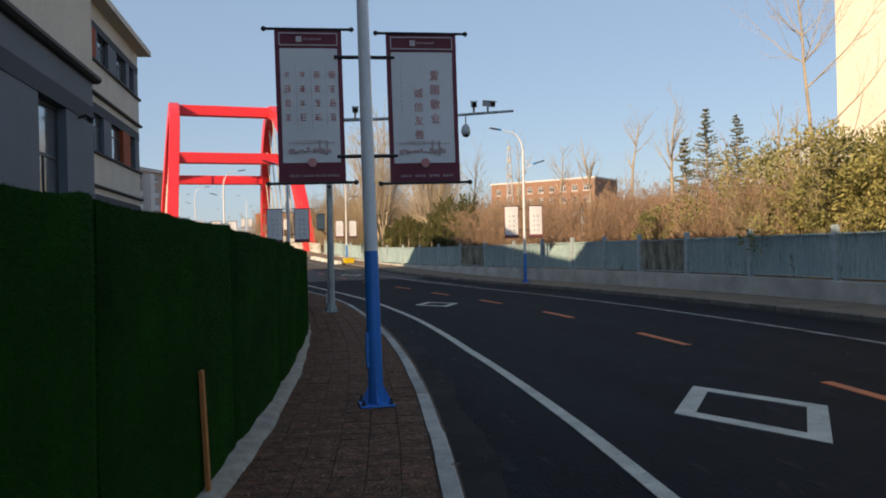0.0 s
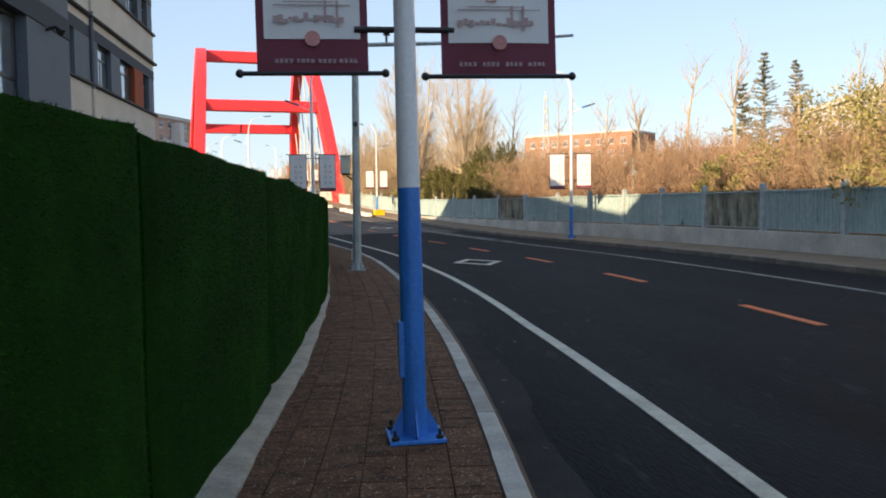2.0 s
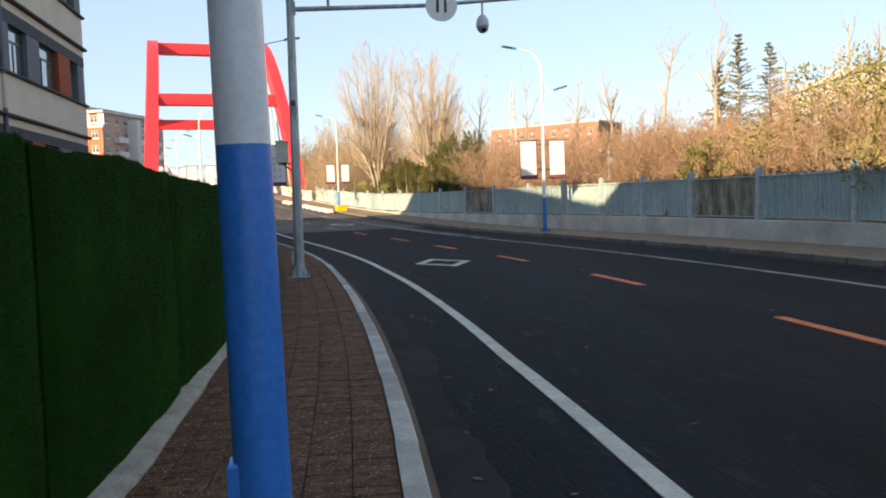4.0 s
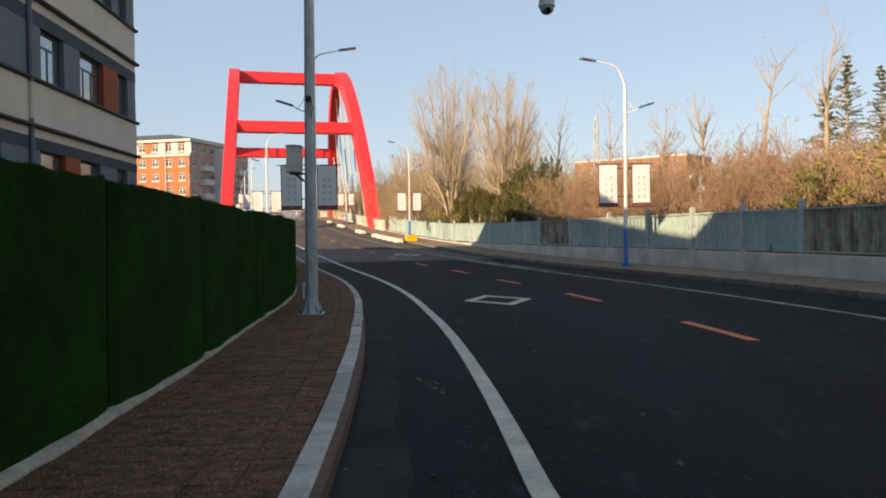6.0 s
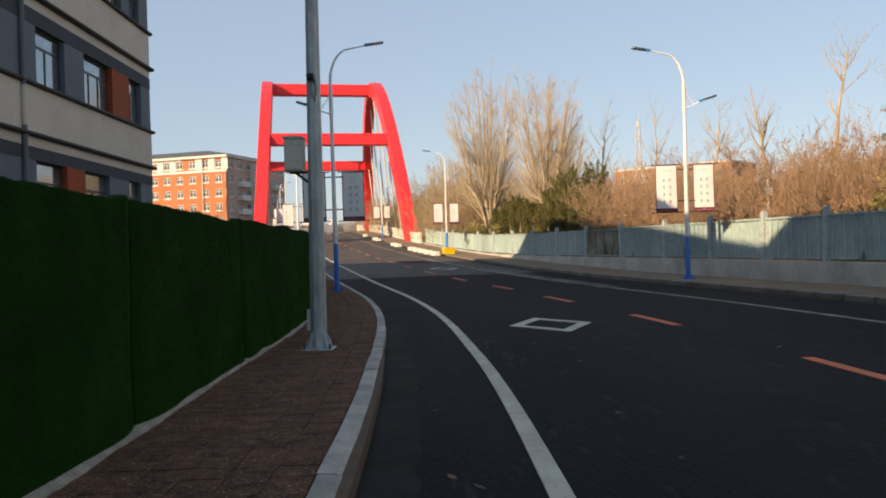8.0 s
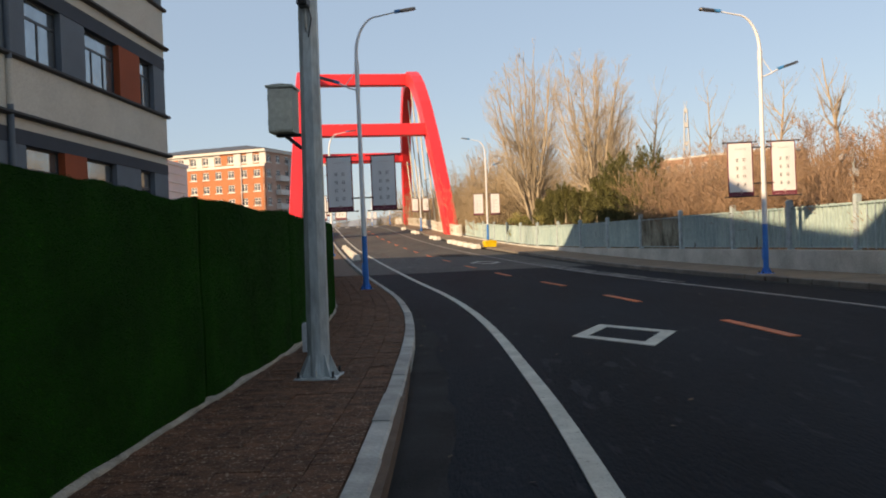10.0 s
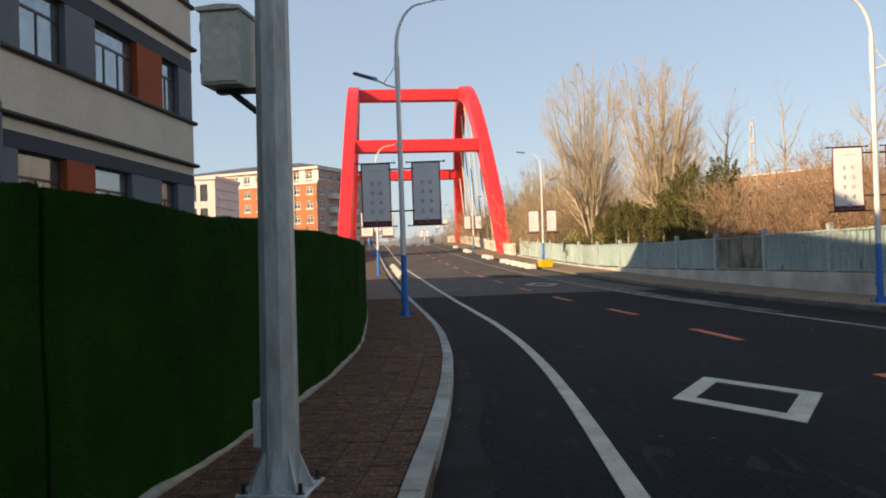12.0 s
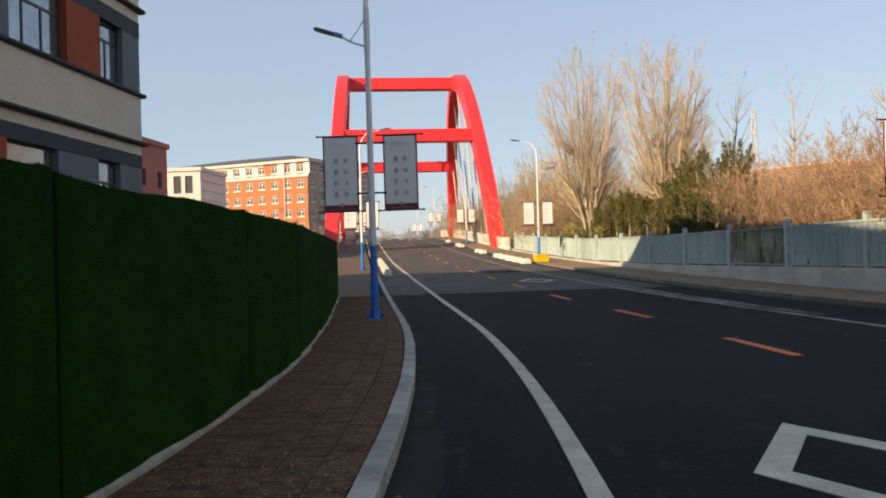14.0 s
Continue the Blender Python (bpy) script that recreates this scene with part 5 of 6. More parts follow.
def prisms(p0, p1, r0, r1, n=5):
    """Round branches as n-sided pieces."""
    d = p1 - p0
    d = d / (np.linalg.norm(d, axis=1, keepdims=True) + 1e-9)
    ref = np.where(np.abs(d[:, 2:3]) < 0.9, np.array([[0, 0, 1.0]]), np.array([[1.0, 0, 0]]))
    a = np.cross(d, ref)
    a /= np.linalg.norm(a, axis=1, keepdims=True)
    b = np.cross(d, a)
    out = []
    for i in range(n):
        t0, t1 = 2 * math.pi * i / n, 2 * math.pi * (i + 1) / n
        u, v = a * math.cos(t0) + b * math.sin(t0), a * math.cos(t1) + b * math.sin(t1)
        out.append(np.stack([p0 + u * r0[:, None], p0 + v * r0[:, None], p1 + v * r1[:, None], p1 + u * r1[:, None]], 1))
    return np.concatenate(out)


def grow(rng, starts, dirs, lengths, radii, levels, kids, spread, lift, taper=0.62, bend=0.12, parts=4):
    """Branches in levels: every branch is a bent line of pieces that bears the next level's. Returns rows of (p0, p1, r0, r1) per level."""
    out = []
    for lv in range(levels):
        p, d = starts.copy(), dirs.copy()
        seg, nodes, node_d, node_r, node_l = [], [], [], [], []
        for k in range(parts):
            d = d + rng.normal(size=d.shape) * bend + np.array([0, 0, lift]) / parts
            d /= np.linalg.norm(d, axis=1, keepdims=True)
            q = p + d * (lengths / parts)[:, None]
            ra, rb = radii * (1 - 0.75 * k / parts), radii * (1 - 0.75 * (k + 1) / parts)
            seg.append((p, q, ra, rb))
            nodes.append(q), node_d.append(d), node_r.append(rb), node_l.append(lengths * (1 - 0.45 * k / parts))
            p = q
        out.append(tuple(np.concatenate([s[i] for s in seg]) for i in range(4)))
        if lv == levels - 1:
            break
        n = len(starts)
        m = kids[lv]
        which = rng.integers(0, parts, size=(n, m))
        idx = (which * n + np.arange(n)[:, None]).ravel()
        P, D, Rr, L = (np.concatenate(v) for v in (nodes, node_d, node_r, node_l))
        side = rng.normal(size=(len(idx), 3))
        side -= (side * D[idx]).sum(1, keepdims=True) * D[idx]
        side /= np.linalg.norm(side, axis=1, keepdims=True)
        sp = spread[lv]
        starts = P[idx]
        dirs = D[idx] * math.cos(sp) + side * math.sin(sp)
        lengths = L[idx] * taper * rng.uniform(0.6, 1.15, len(idx))
        radii = np.maximum(Rr[idx] * 0.6, 0.0035)
    return out


def bare_tree(name, m, height, seed, label, kids=(7, 7, 6, 5), spread=(0.5, 0.5, 0.55, 0.6), trunk_r=0.13, lift=0.5, stems=1, fork=0.35, trunk=0.2, reach=0.8, taper=0.5):
    rng = np.random.default_rng(seed)
    t = thing(name, m, label, "tree")
    th = height * trunk
    st = np.array([[0, 0, -0.1]])
    logs = [(np.array([[0.0, 0, -0.2]]), np.array([[0.02, 0.01, th]]), np.array([trunk_r * 1.2]), np.array([trunk_r]))]
    a = rng.uniform(0, 6.28) + np.arange(stems) * 6.28 / max(stems, 1)
    dirs = np.stack([np.cos(a) * fork, np.sin(a) * fork, np.ones(stems)], 1)
    dirs /= np.linalg.norm(dirs, axis=1, keepdims=True)
    starts = np.repeat(np.array([[0.02, 0.01, th - 0.05]]), stems, 0)
    lv = grow(rng, starts, dirs, np.full(stems, height * (1 - trunk)) * rng.uniform(0.8, 1.0, stems) * reach, np.full(stems, trunk_r * (0.9 if stems == 1 else 0.55)), len(kids) + 1, kids, spread, lift, taper, 0.05, 8)
    part("trunk", quads_mesh("trunk", np.concatenate([prisms(*logs[0], 9), prisms(*lv[0], 7)]), BARK), BARK, t, "pale bare trunk and leaders")
    part("limb", quads_mesh("limb", np.concatenate([prisms(*lv[1], 5)] + ([prisms(*lv[2], 3)] if len(lv) > 3 else [])), BARK), BARK, t, "bare limbs")["kind"] = "stuff"
    fine = lv[3:] if len(lv) > 3 else lv[2:]
    if fine:
        part("twig_crown", quads_mesh("twig_crown", np.concatenate([ribbons(f[0], f[1], np.maximum(f[2], 0.0045), np.maximum(f[3], 0.003), rng) for f in fine]), TWIG_TAN), TWIG_TAN, t, "crown of fine bare twigs")["kind"] = "stuff"
    return t


def soil(x, y):
    return ground_height(*road_place(x, y)) - 0.03


def vase_tree(m, height, wide, seed, label, leaders=9, r=0.15, fork=0.13):
    """A low-forked tree whose many straight leaders fan out into a tall dome."""
    rng = np.random.default_rng(seed)
    t = thing("bare_tree", m, label, "tree")
    zf = height * fork
    wood = [(np.array([[0.0, 0, -0.2]]), np.array([[0.03, 0.02, zf]]), np.array([r * 1.25]), np.array([r]))]
    starts, dirs, lengths, radii = [], [], [], []
    for i in range(leaders):
        a = 2.4 * i + rng.uniform(-0.4, 0.4)
        rho = wide * 0.86 * math.sqrt((i + 0.3) / leaders)
        top = height * (0.52 + 0.45 * math.sqrt(max(0, 1 - (rho / wide) ** 2)) + rng.uniform(-0.03, 0.02))
        out = np.array([math.cos(a), math.sin(a), 0])
        base = np.array([0.03, 0.02, zf + rng.uniform(-0.05, 0.09) * height * (1 - rho / wide)])
        u = np.linspace(0, 1, 15)[:, None]
        ctrl = base + out * rho * 0.62 + np.array([0, 0, (top - base[2]) * 0.42])
        end = out * rho + np.array([0, 0, top])
        line = (1 - u) ** 2 * base + 2 * u * (1 - u) * ctrl + u * u * end
        line[1:-1] += rng.normal(size=(13, 3)) * 0.05
        rad = r * 0.62 * (1 - u[:, 0]) ** 0.8 + 0.012
        wood.append((line[:-1], line[1:], rad[:-1], rad[1:]))
        for k in range(30):
            f = rng.uniform(0.12, 0.97)
            j = int(f * 14)
            tan = line[j + 1] - line[j]
            tan /= np.linalg.norm(tan)
            side = rng.normal(size=3) + out * 0.5
            side -= side.dot(tan) * tan
            side /= np.linalg.norm(side)
            q = rng.uniform(0.55, 0.95)
            starts.append(line[j] + (line[j + 1] - line[j]) * (f * 14 - j))
            dirs.append(tan * math.cos(q) + side * math.sin(q))
            lengths.append(height * (0.06 + 0.2 * (1 - f)) * rng.uniform(0.6, 1.1))
            radii.append(max(rad[j] * 0.42, 0.009))
    lv = grow(rng, np.array(starts), np.array(dirs), np.array(lengths), np.array(radii), 3, (8, 5), (0.55, 0.5), 0.55, 0.5, 0.05, 4)
    part("trunk", quads_mesh("trunk", np.concatenate([prisms(*w, 7) for w in wood]), BARK), BARK, t, "pale forked trunk and leaders")
    part("limb", quads_mesh("limb", prisms(*lv[0], 3), BARK), BARK, t, "bare limbs")["kind"] = "stuff"
    part("twig_crown", quads_mesh("twig_crown", np.concatenate([ribbons(f[0], f[1], np.maximum(f[2] * 0.8, 0.004), np.maximum(f[3] * 0.8, 0.003), rng) for f in lv[1:]]), TWIG_PALE), TWIG_PALE, t, "crown of fine bare twigs")["kind"] = "stuff"


vase_tree(pose(6.9, 75.7, soil(6.9, 75.7)), 15.0, 3.5, 11, "tall leafless tree with a pale forked trunk", 13, 0.16)
vase_tree(pose(9.4, 62.8, soil(9.4, 62.8)), 11.8, 2.8, 22, "tall leafless tree with a pale forked trunk", 11, 0.13, 0.2)
vase_tree(pose(11.5, 70.0, soil(11.5, 70)), 10.5, 2.2, 13, "tall leafless tree behind the fence", 7, 0.12, 0.2)
vase_tree(pose(4.0, 97.0, soil(4, 97)), 10.5, 3.0, 14, "leafless tree near the end of the bridge", 8, 0.13)
vase_tree(pose(6.0, 112.0, soil(6, 112)), 11.5, 3.4, 15, "leafless tree near the end of the bridge", 8, 0.13)
bare_tree("bare_tree", pose(16.6, 25.3, soil(16.6, 25.3)), 11.5, 16, "leafless young tree with long upswept branches", (13, 5, 3), (0.95, 0.5, 0.5), 0.09, 0.5, 1, 0.02, 0.25, 0.9, 0.62)
bare_tree("bare_tree", pose(17.8, 22.4, soil(17.8, 22.4)), 6.8, 17, "small leafless tree before the pale building", (9, 4, 3), (0.7, 0.5, 0.5), 0.06, 0.35, 1, 0.02, 0.2)
for i, (x, y, h) in enumerate(((18.5, 40.0, 9.0), (18.2, 44.5, 9.2), (18.4, 52.0, 8.9), (18.6, 59.0, 9.2), (13.2, 65.0, 9.2), (19.6, 75.0, 12.0), (22.0, 36.0, 8.0), (21.0, 33.0, 7.0), (19.6, 36.5, 6.6))):
    bare_tree("sapling", pose(x, y, soil(x, y)), h, 30 + i, "slender leafless sapling with few upswept branches", (11, 4, 3), (0.75, 0.5, 0.5), 0.085, 0.5, 1, 0.03, 0.5, 0.95, 0.55)


def thicket(name, label, material, spots, seed, height, kids=(6, 6, 5), stems=6, fine=0.006):
    """Shrubs too tangled to count, as one mass."""
    rng = np.random.default_rng(seed)
    out = []
    kinds = []
    for k in range(5):
        a = rng.uniform(0, 6.28, stems)
        f = rng.uniform(0.12, 0.5, stems)
        dirs = np.stack([np.cos(a) * f, np.sin(a) * f, np.ones(stems)], 1)
        dirs /= np.linalg.norm(dirs, axis=1, keepdims=True)
        starts = np.stack([np.cos(a) * 0.25, np.sin(a) * 0.25, np.full(stems, -0.1)], 1)
        lv = grow(rng, starts, dirs, rng.uniform(0.6, 1.0, stems) * 1.0, np.full(stems, 0.011), len(kids) + 1, kids, (0.5, 0.6, 0.65), 0.35, 0.55, 0.12, 4)
        kinds.append(lv)
    for x, y, h in spots:
        lv = kinds[rng.integers(0, 5)]
        a = rng.uniform(0, 6.28)
        c, s = math.cos(a), math.sin(a)
        rot = np.array([[c, s, 0], [-s, c, 0], [0, 0, 1]])
        for i, l in enumerate(lv):
            p0, p1 = l[0] @ rot * h + (x, y, soil(x, y)), l[1] @ rot * h + (x, y, soil(x, y))
            w = np.maximum(l[2] * h * 0.5, fine)
            w1 = np.maximum(l[3] * h * 0.5, fine * 0.8)
            out.append(ribbons(p0, p1, w, w1, rng))
    return solid(name, quads_mesh(name, np.concatenate(out), material), material, label, "shrubs", kind="stuff")


def spots(seed, n, s0, s1, o0, o1, h0, h1):
    rng = np.random.default_rng(seed)
    out = []
    for i in range(n):
        s, o = rng.uniform(s0, s1), o0 + (o1 - o0) * rng.random() ** 1.3
        x, y = plan(s, o)
        out.append((x, y, rng.uniform(h0, h1)))
    return out


thicket("russet_thicket", "dense leafless russet brushwood behind the fence", TWIG_RED, spots(1, 100, 8, 20, 9.2, 24, 2.3, 3.4) + spots(31, 165, 19, 34, 9.2, 24, 2.7, 3.9) + spots(8, 60, 36, 60, 12.5, 24, 2.9, 4.5), 51, 5)
thicket("tan_thicket", "dense leafless tan brushwood behind the fence", TWIG_TAN, spots(2, 90, 42, 66, 12.0, 26, 3.2, 5.0) + spots(9, 230, 64, 122, 9.4, 24, 4.6, 7.6) + spots(3, 85, -22, 12, 9.4, 24, 2.0, 3.6), 52, 5)
thicket("far_thicket", "hazy leafless woodland beyond the fence", TWIG_RED, spots(4, 260, 0, 150, 24, 60, 3.6, 5.6), 53, 7, fine=0.012)
thicket("bank_thicket", "leafless shrubs on the bank beyond the bridge", TWIG_TAN, [(x, y, h) for x, y, h in spots(6, 70, 125, 200, 11, 40, 5.5, 8.0)] + [(x, y, h) for x, y, h in spots(7, 60, 120, 200, -40, -11, 5.5, 8.0) + spots(10, 50, 205, 240, -40, 40, 6.0, 8.5)], 54, 7, fine=0.014)


def leaf_quads(rng, centres, outward, size):
    """Small leaf shapes at the places given, pointing roughly outward and up."""
    n = len(centres)
    d = outward + rng.normal(size=(n, 3)) * 0.55 + np.array([0, 0, 0.35])
    d /= np.linalg.norm(d, axis=1, keepdims=True)
    e = np.cross(d, rng.normal(size=(n, 3)))
    e /= np.linalg.norm(e, axis=1, keepdims=True)
    L = size * rng.uniform(0.6, 1.4, (n, 1))
    return np.stack([centres, centres + d * L * 0.5 + e * L * 0.22, centres + d * L, centres + d * L * 0.5 - e * L * 0.22], 1)


def cypress(m, h, r, seed, label, material=LEAF_DARK, n=13000):
    """A column of upswept sprays with an uneven outline."""
    rng = np.random.default_rng(seed)
    t = thing("evergreen_tree", m, label, "tree", "evergreens behind the fence")
    part("trunk", Shape().tube([(0, 0, -0.1), (0.03, 0.02, h * 0.5), (0, 0.03, h * 0.9)], [0.07, 0.05, 0.015], 6), BARK, t)
    sprays = 60
    cz = rng.uniform(0.04, 0.97, sprays)
    ca = rng.uniform(0, 6.28, sprays)
    env = 0.72 * r * np.minimum(1, cz * 5 + 0.3) * (1 - cz) ** 0.55 * rng.uniform(0.55, 1.15, sprays)
    cx, cy = np.cos(ca) * env * 0.75, np.sin(ca) * env * 0.75
    k = rng.integers(0, sprays, n)
    along = rng.random(n)
    out = np.stack([np.cos(ca[k]), np.sin(ca[k]), np.full(n, 2.2)], 1)
    out /= np.linalg.norm(out, axis=1, keepdims=True)
    spread = 0.13 * r * (1.1 - along)[:, None]
    c = np.stack([cx[k], cy[k], cz[k] * h * 0.86], 1) + out * (along * 0.2 * h)[:, None] + rng.normal(size=(n, 3)) * spread
    part("crown", quads_mesh("crown", leaf_quads(rng, c, out, 0.085), material), material, t, "dark green upswept foliage")
    return t


for i, (px, py, h, r) in enumerate(((10.7, 54.2, 4.7, 0.95), (10.2, 55.6, 4.5, 0.85), (9.8, 57.2, 4.9, 0.75), (9.5, 58.6, 4.5, 0.85), (9.1, 60.2, 3.7, 1.0), (8.6, 63.3, 3.4, 1.1), (8.1, 66.0, 3.9, 1.05), (7.7, 68.4, 3.7, 1.1), (7.2, 71.2, 3.3, 1.1), (10.6, 56.3, 3.4, 1.2), (9.4, 61.7, 3.2, 1.2), (10.1, 58.4, 3.2, 1.3))):
    cypress(pose(px, py, soil(px, py)), h * 1.04, r * 1.2, 200 + i, "dense dark evergreen rising behind the fence" if h < 4.4 else "tall dark evergreen with a ragged pointed top")


def leafy_mass(name, label, material, places, seed, size=0.14, per=2600):
    rng = np.random.default_rng(seed)
    out = []
    for x, y, h in places:
        lumps = rng.integers(7, 12)
        c0 = np.stack([rng.normal(size=lumps) * 0.25 * h, rng.normal(size=lumps) * 0.25 * h, rng.uniform(0.25, 0.92, lumps) * h], 1)
        k = rng.integers(0, lumps, per)
        d = rng.normal(size=(per, 3))
        d /= np.linalg.norm(d, axis=1, keepdims=True)
        c = c0[k] + d * (rng.random((per, 1)) ** 0.5) * np.array([0.16, 0.16, 0.13]) * h + (x, y, soil(x, y))
        out.append(leaf_quads(rng, c, d, size))
    return solid(name, quads_mesh(name, np.concatenate(out), material), material, label, "shrubs", kind="stuff")


leafy_mass("olive_shrubs", "olive and straw-coloured leafy shrubs behind the fence", LEAF_OLIVE, spots(21, 44, -10, 10, 10.0, 19, 3.0, 5.2) + spots(41, 14, 8, 16, 10.5, 16, 2.0, 3.0), 61, 0.13, 3200)
leafy_mass("low_evergreen_shrubs", "dull yellow-green shrubs between bare trees", LEAF_OLIVE, spots(22, 22, 46, 72, 9.3, 11.5, 1.8, 2.8), 62, 0.13, 1600)


def conifer(m, h, seed):
    """A cedar with drooping tiers of needles."""
    rng = np.random.default_rng(seed)
    t = thing("conifer", m, "tall dark conifer with drooping tiers of branches", "tree")
    part("trunk", Shape().tube([(0, 0, -0.2), (0.05, 0, h * 0.6), (0, 0, h)], [0.16, 0.09, 0.01], 7), BARK, t)
    quads, sticks = [], []
    for z in np.arange(0.15 * h, h * 0.99, 0.27):
        L = ((h - z) * 0.34 + 0.08) * rng.uniform(0.65, 1.1)
        for b in range(5):
            a = rng.uniform(0, 6.28)
            ln = L * rng.uniform(0.6, 1.15)
            u = rng.random(60)
            base = np.array([0, 0, z])
            d = np.array([math.cos(a), math.sin(a), rng.uniform(0.0, 0.5)])
            c = base + u[:, None] * ln * d + np.stack([np.zeros(60), np.zeros(60), -0.3 * (u * ln) ** 2 * 0.25], 1)
            c += rng.normal(size=(60, 3)) * (0.03 + 0.06 * (1 - u[:, None]) * L * 0.5) * np.array([1, 1, 0.45])
            quads.append(leaf_quads(rng, c, np.repeat(d[None], 60, 0), 0.12))
            sticks.append((base, base + ln * 0.9 * d - np.array([0, 0, 0.06 * ln * ln])))
    part("crown", quads_mesh("crown", np.concatenate(quads), NEEDLE), NEEDLE, t, "dark green needles in tiers")
    s0, s1 = np.array([s[0] for s in sticks]), np.array([s[1] for s in sticks])
    part("limb", quads_mesh("limb", prisms(s0, s1, np.full(len(s0), 0.025), np.full(len(s0), 0.008), 3), BARK), BARK, t)["kind"] = "stuff"


conifer(pose(30.1, 58.9, 0.8), 11.2, 5)
conifer(pose(35.4, 63.9, 0.9), 11.4, 6)
conifer(pose(25.0, 52.0, 0.8), 8.0, 7)

# ---- small things by the far kerb ----
def barrier(s, off, L, label):
    b = thing("road_barrier", frame_at(s, off), label, "barrier", "low white barriers by the kerb")
    part("body", Shape().prism([(-0.2, 0.0), (0.2, 0.0), (0.17, 0.12), (0.1, 0.3), (-0.1, 0.3), (-0.17, 0.12)], -L / 2, L / 2, "y"), PARAPET, b)
    for y in (-L * 0.3, L * 0.3):
        part("dark_mark", Shape().box(-0.185, 0.185, y - 0.12, y + 0.12, 0.02, 0.1), BLACK_METAL, b, "dark slot through the foot")


for s in (54, 56.4, 58.8, 61.2, 63.6, 71, 73.4, 85, 87.4, 97):
    barrier(s, 4.75, 2.2, "low white concrete barrier beside the kerb")
for s in (45, 46.9, 48.8, 50.7, 52.6, 55.5, 57.4, 61):
    barrier(s, -3.75, 1.3, "low white concrete barrier beside the kerb")
y_s = frame_at(53.0, 5.55, 0.12)
sb = thing("sand_bin", y_s, "bright yellow grit box beside the lamp post", "grit box")
part("bin", Shape().prism([(-0.32, 0), (0.32, 0), (0.38, 0.32), (-0.38, 0.32)], -0.5, 0.5, "y"), YELLOW, sb)
part("lid", Shape().prism([(-0.4, 0.32), (0.4, 0.32), (0.36, 0.4), (0, 0.46), (-0.36, 0.4)], -0.53, 0.53, "y"), YELLOW, sb)


def small_camera_post(x, y):
    z = soil(x, y)
    p = thing("camera_post", pose(x, y, z), "thin grey post with a white camera behind the fence", "camera post")
    part("post", Shape().tube([(0, 0, 0), (0, 0, 3.2)], 0.045, 8), GALV, p)
    part("arm", Shape().tube([(0, 0, 3.0), (-0.35, 0, 3.05)], 0.02, 6), GALV, p)
    part("camera_body", Shape().ball((-0.35, 0, 2.93), 0.11, 10, 6), CAM_WHITE, p, "white ball camera")
    part("crate", Shape().box(-0.12, 0.12, -0.12, 0.0, 2.35, 2.6, bevel=0.01), CAM_WHITE, p)


small_camera_post(14.2, 41.5)

# fallen leaves along the gutter and the pavement
lr = np.random.default_rng(88)
lq = []
for i in range(150):
    s = lr.uniform(-14, 26)
    o = lr.choice([-4.2, -4.0, -3.7, -5.2, -4.8, -2.5, 0.5, 2.0]) + lr.normal() * 0.15
    z = 0.012 if o > -4.35 else 0.142
    p = np.array(on_road(s, o, z + 0.015 * max(0.0, 1 - abs(o - 0.25) / 2.5)))
    a, w = lr.uniform(0, 6.28), lr.uniform(0.012, 0.028)
    u, v = np.array([math.cos(a), math.sin(a), lr.uniform(0, 0.3)]) * w * 1.6, np.array([-math.sin(a), math.cos(a), lr.uniform(-0.2, 0.3)]) * w
    lq.append(np.stack([p - u, p + v, p + u, p - v]))
solid("fallen_leaves", quads_mesh("fallen_leaves", np.array(lq), DRY_VINE), DRY_VINE, "scattered dry brown leaves on road and pavement", "leaves", kind="stuff")

# ---- kerb stones ----
KERB_DIRTY = mat("dirty_kerb_concrete", (0.2, 0.175, 0.145), 0.9, dark=0.55, scale=1.5, fine=30, bump=0.35, spread=0.16, placed=True)


def kerb_shift(s):
    """How far the near kerb strays from the road's line."""
    return float(np.interp(s, [-10, -4, 0, 4, 7, 10, 13, 16, 22], [0, -0.03, -0.05, -0.03, 0.02, 0.095, 0.14, 0.155, 0.16]))


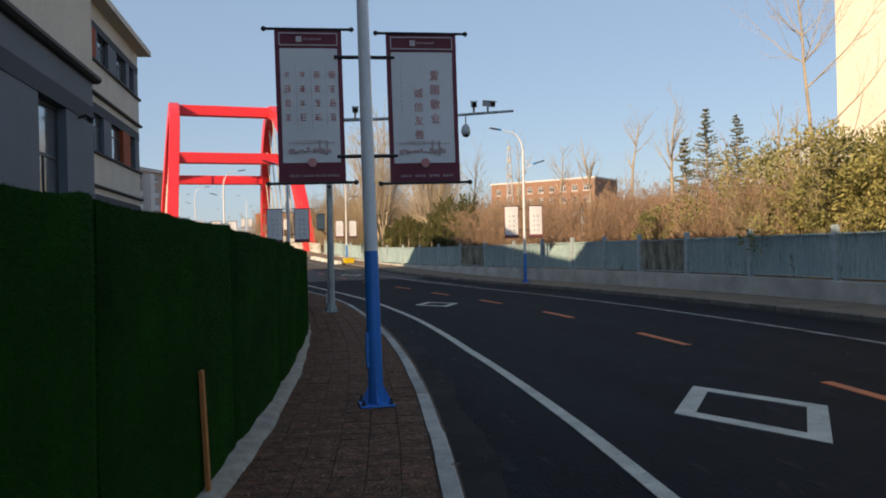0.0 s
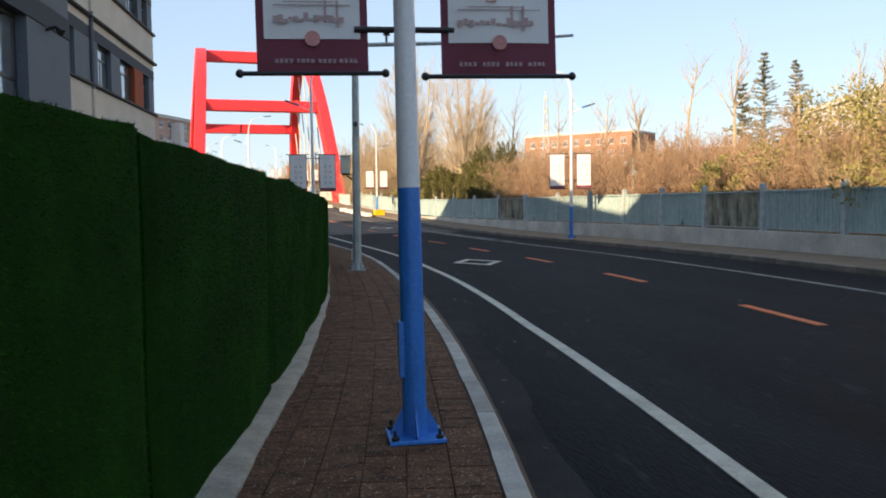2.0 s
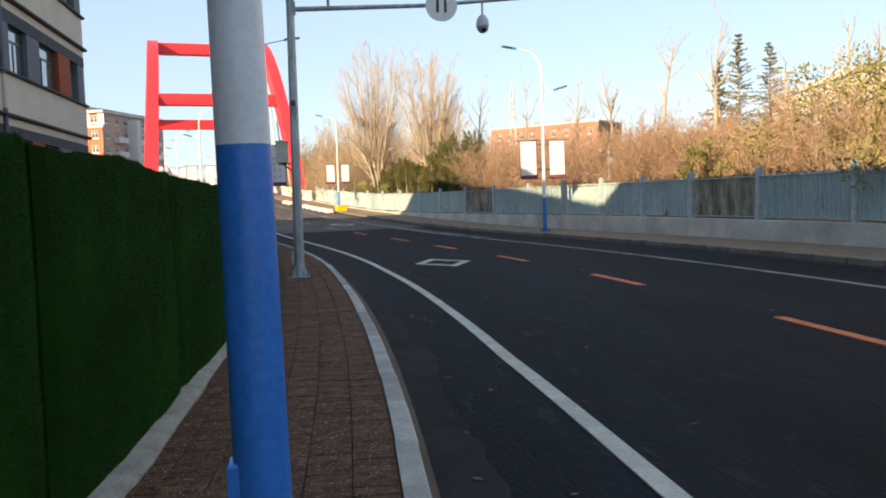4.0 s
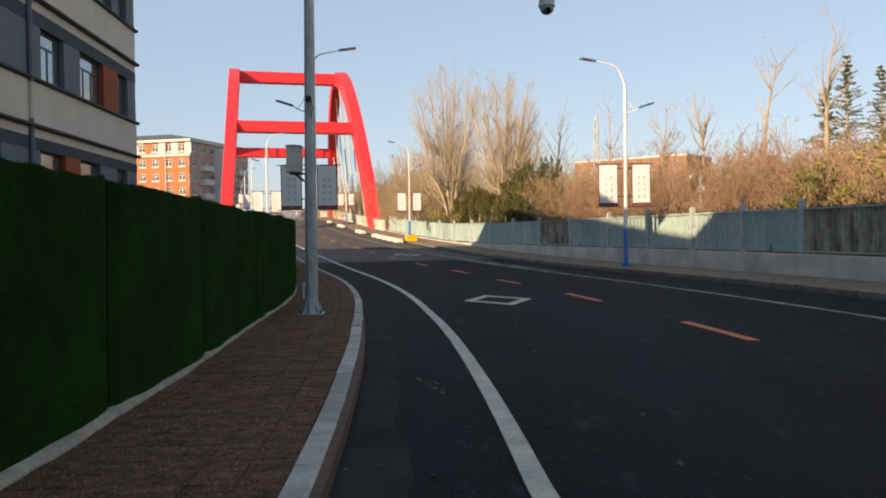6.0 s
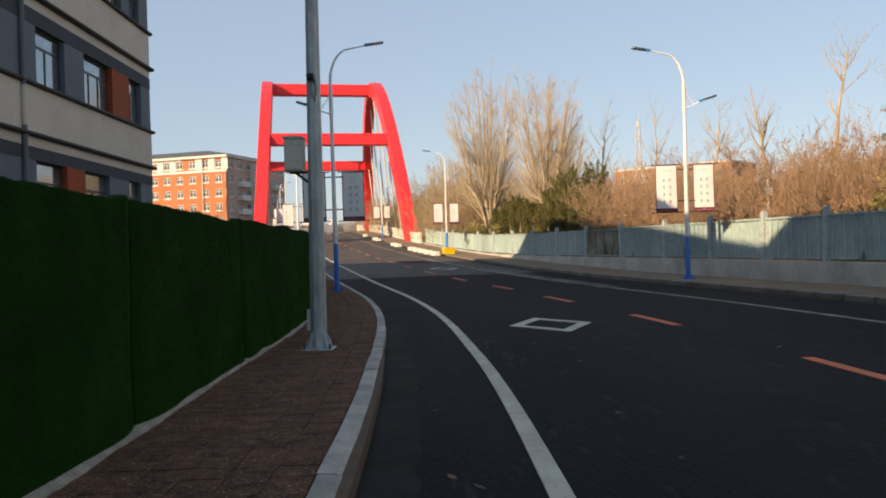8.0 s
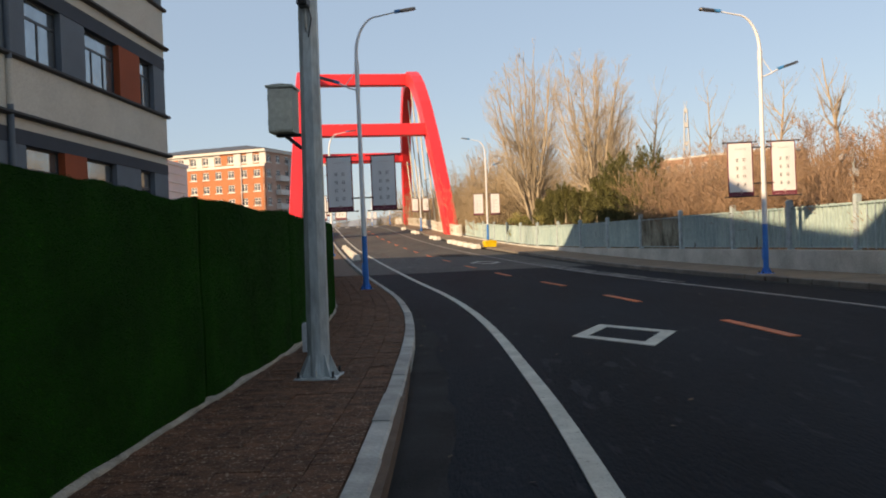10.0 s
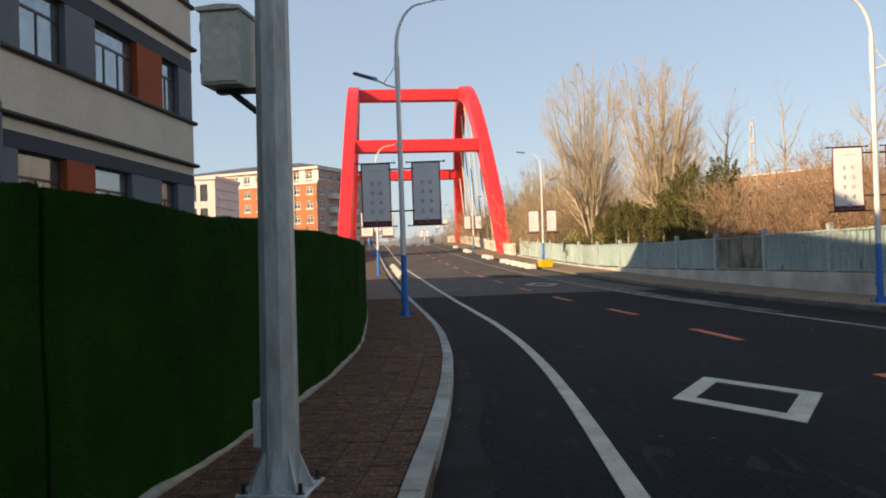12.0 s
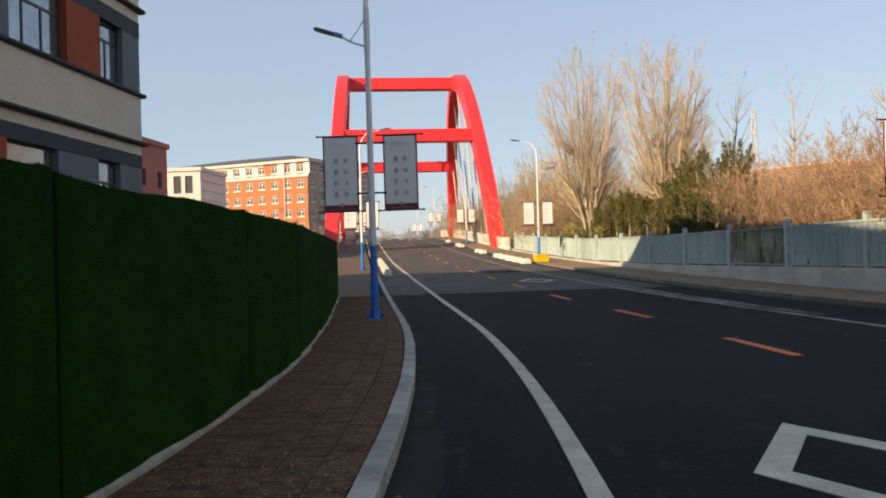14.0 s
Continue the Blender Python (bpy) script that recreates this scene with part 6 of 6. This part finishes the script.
def kerb_row(name, off, s0, s1, flip, label, n_parts, stuff):
    """Stones of one metre, laid end to end; the last run of them in one mesh."""
    row = thing(name, Matrix.Identity(4), label, "kerb", kind="structure")
    rng = random.Random(len(name) + int(off * 10))
    outline = [(-0.065, -0.3), (0.065, -0.3), (0.065, 0.118), (0.05, 0.133), (-0.065, 0.136)]
    if flip:
        outline = [(-x, z) for x, z in outline]
    stone = Shape().prism(outline, -0.494, 0.494, "y").mesh("kerb_stone", stuff)
    rest = Shape()
    s, k = s0, 0
    while s < s1:
        m = frame_at(s + 0.5, off + (kerb_shift(s + 0.5) if off < 0 else 0) + rng.uniform(-0.006, 0.006), rng.uniform(-0.005, 0.005)) @ pose(0, 0, 0, math.degrees(math.atan2(road_z(s + 1) - road_z(s), 1.0)), rng.uniform(-0.8, 0.8), rng.uniform(-0.3, 0.3) - (math.degrees(kerb_shift(s + 1) - kerb_shift(s)) if off < 0 else 0))
        if k < n_parts:
            part("kerb_stone", stone, stuff, row).matrix_local = m
        else:
            rest.prism(outline, 0, 0.99, "y")
            rest.v[-10:] = [tuple(m @ (Vector(p) - Vector((0, 0.495, 0)))) for p in rest.v[-10:]]
        s, k = s + 1.0, k + 1
    if rest.v:
        part("kerb_run", rest, stuff, row)["kind"] = "stuff"


kerb_row("kerb_left", -4.445, -22, 140, False, "pale concrete kerb stones along the brick pavement", 85, KERB)
kerb_row("kerb_right", 5.37, -30, 140, True, "dirty concrete kerb stones along the far pavement", 100, KERB_DIRTY)

# ---- brick pavers ----
paving = thing("pavement_1", Matrix.Identity(4), "dark red-brown brick pavers, worn and gritty", "pavement", kind="structure")
PW, PL = 0.238, 0.118
rng = random.Random(9)
pav = Shape().box(-PW / 2 + 0.0025, PW / 2 - 0.0025, -PL / 2 + 0.0015, PL / 2 - 0.0015, -0.03, 0.0, bevel=0.004).mesh("paver", PAVER)
rest_v, rest_f = [], []
template = Shape().box(-PW / 2 + 0.0025, PW / 2 - 0.0025, -PL / 2 + 0.0015, PL / 2 - 0.0015, -0.03, 0.0, bevel=0.004)
s = -18.0
while s < 28.9:
    for c in range(7):
        off = -4.52 - PW * (c + 0.5) + kerb_shift(s)
        if off < wall_off(s) - 0.02:
            continue
        m = frame_at(s, off, 0.126 + rng.uniform(-0.004, 0.003)) @ pose(0, 0, 0, rng.uniform(-1, 1), rng.uniform(-1, 1), rng.uniform(-0.8, 0.8))
        if -12.0 < s < -5.6 and len(paving.children) < 300:
            part("paver", pav, PAVER, paving).matrix_local = m
        else:
            k = len(rest_v)
            rest_v += [tuple(m @ Vector(p)) for p in template.v]
            rest_f += [tuple(q + k for q in f) for f in template.f]
    s += PL
me = bpy.data.meshes.new("paver_field")
me.from_pydata(rest_v, [], rest_f)
me.materials.append(PAVER_ISLE)
part("paver_field", me, PAVER_ISLE, paving)["kind"] = "stuff"
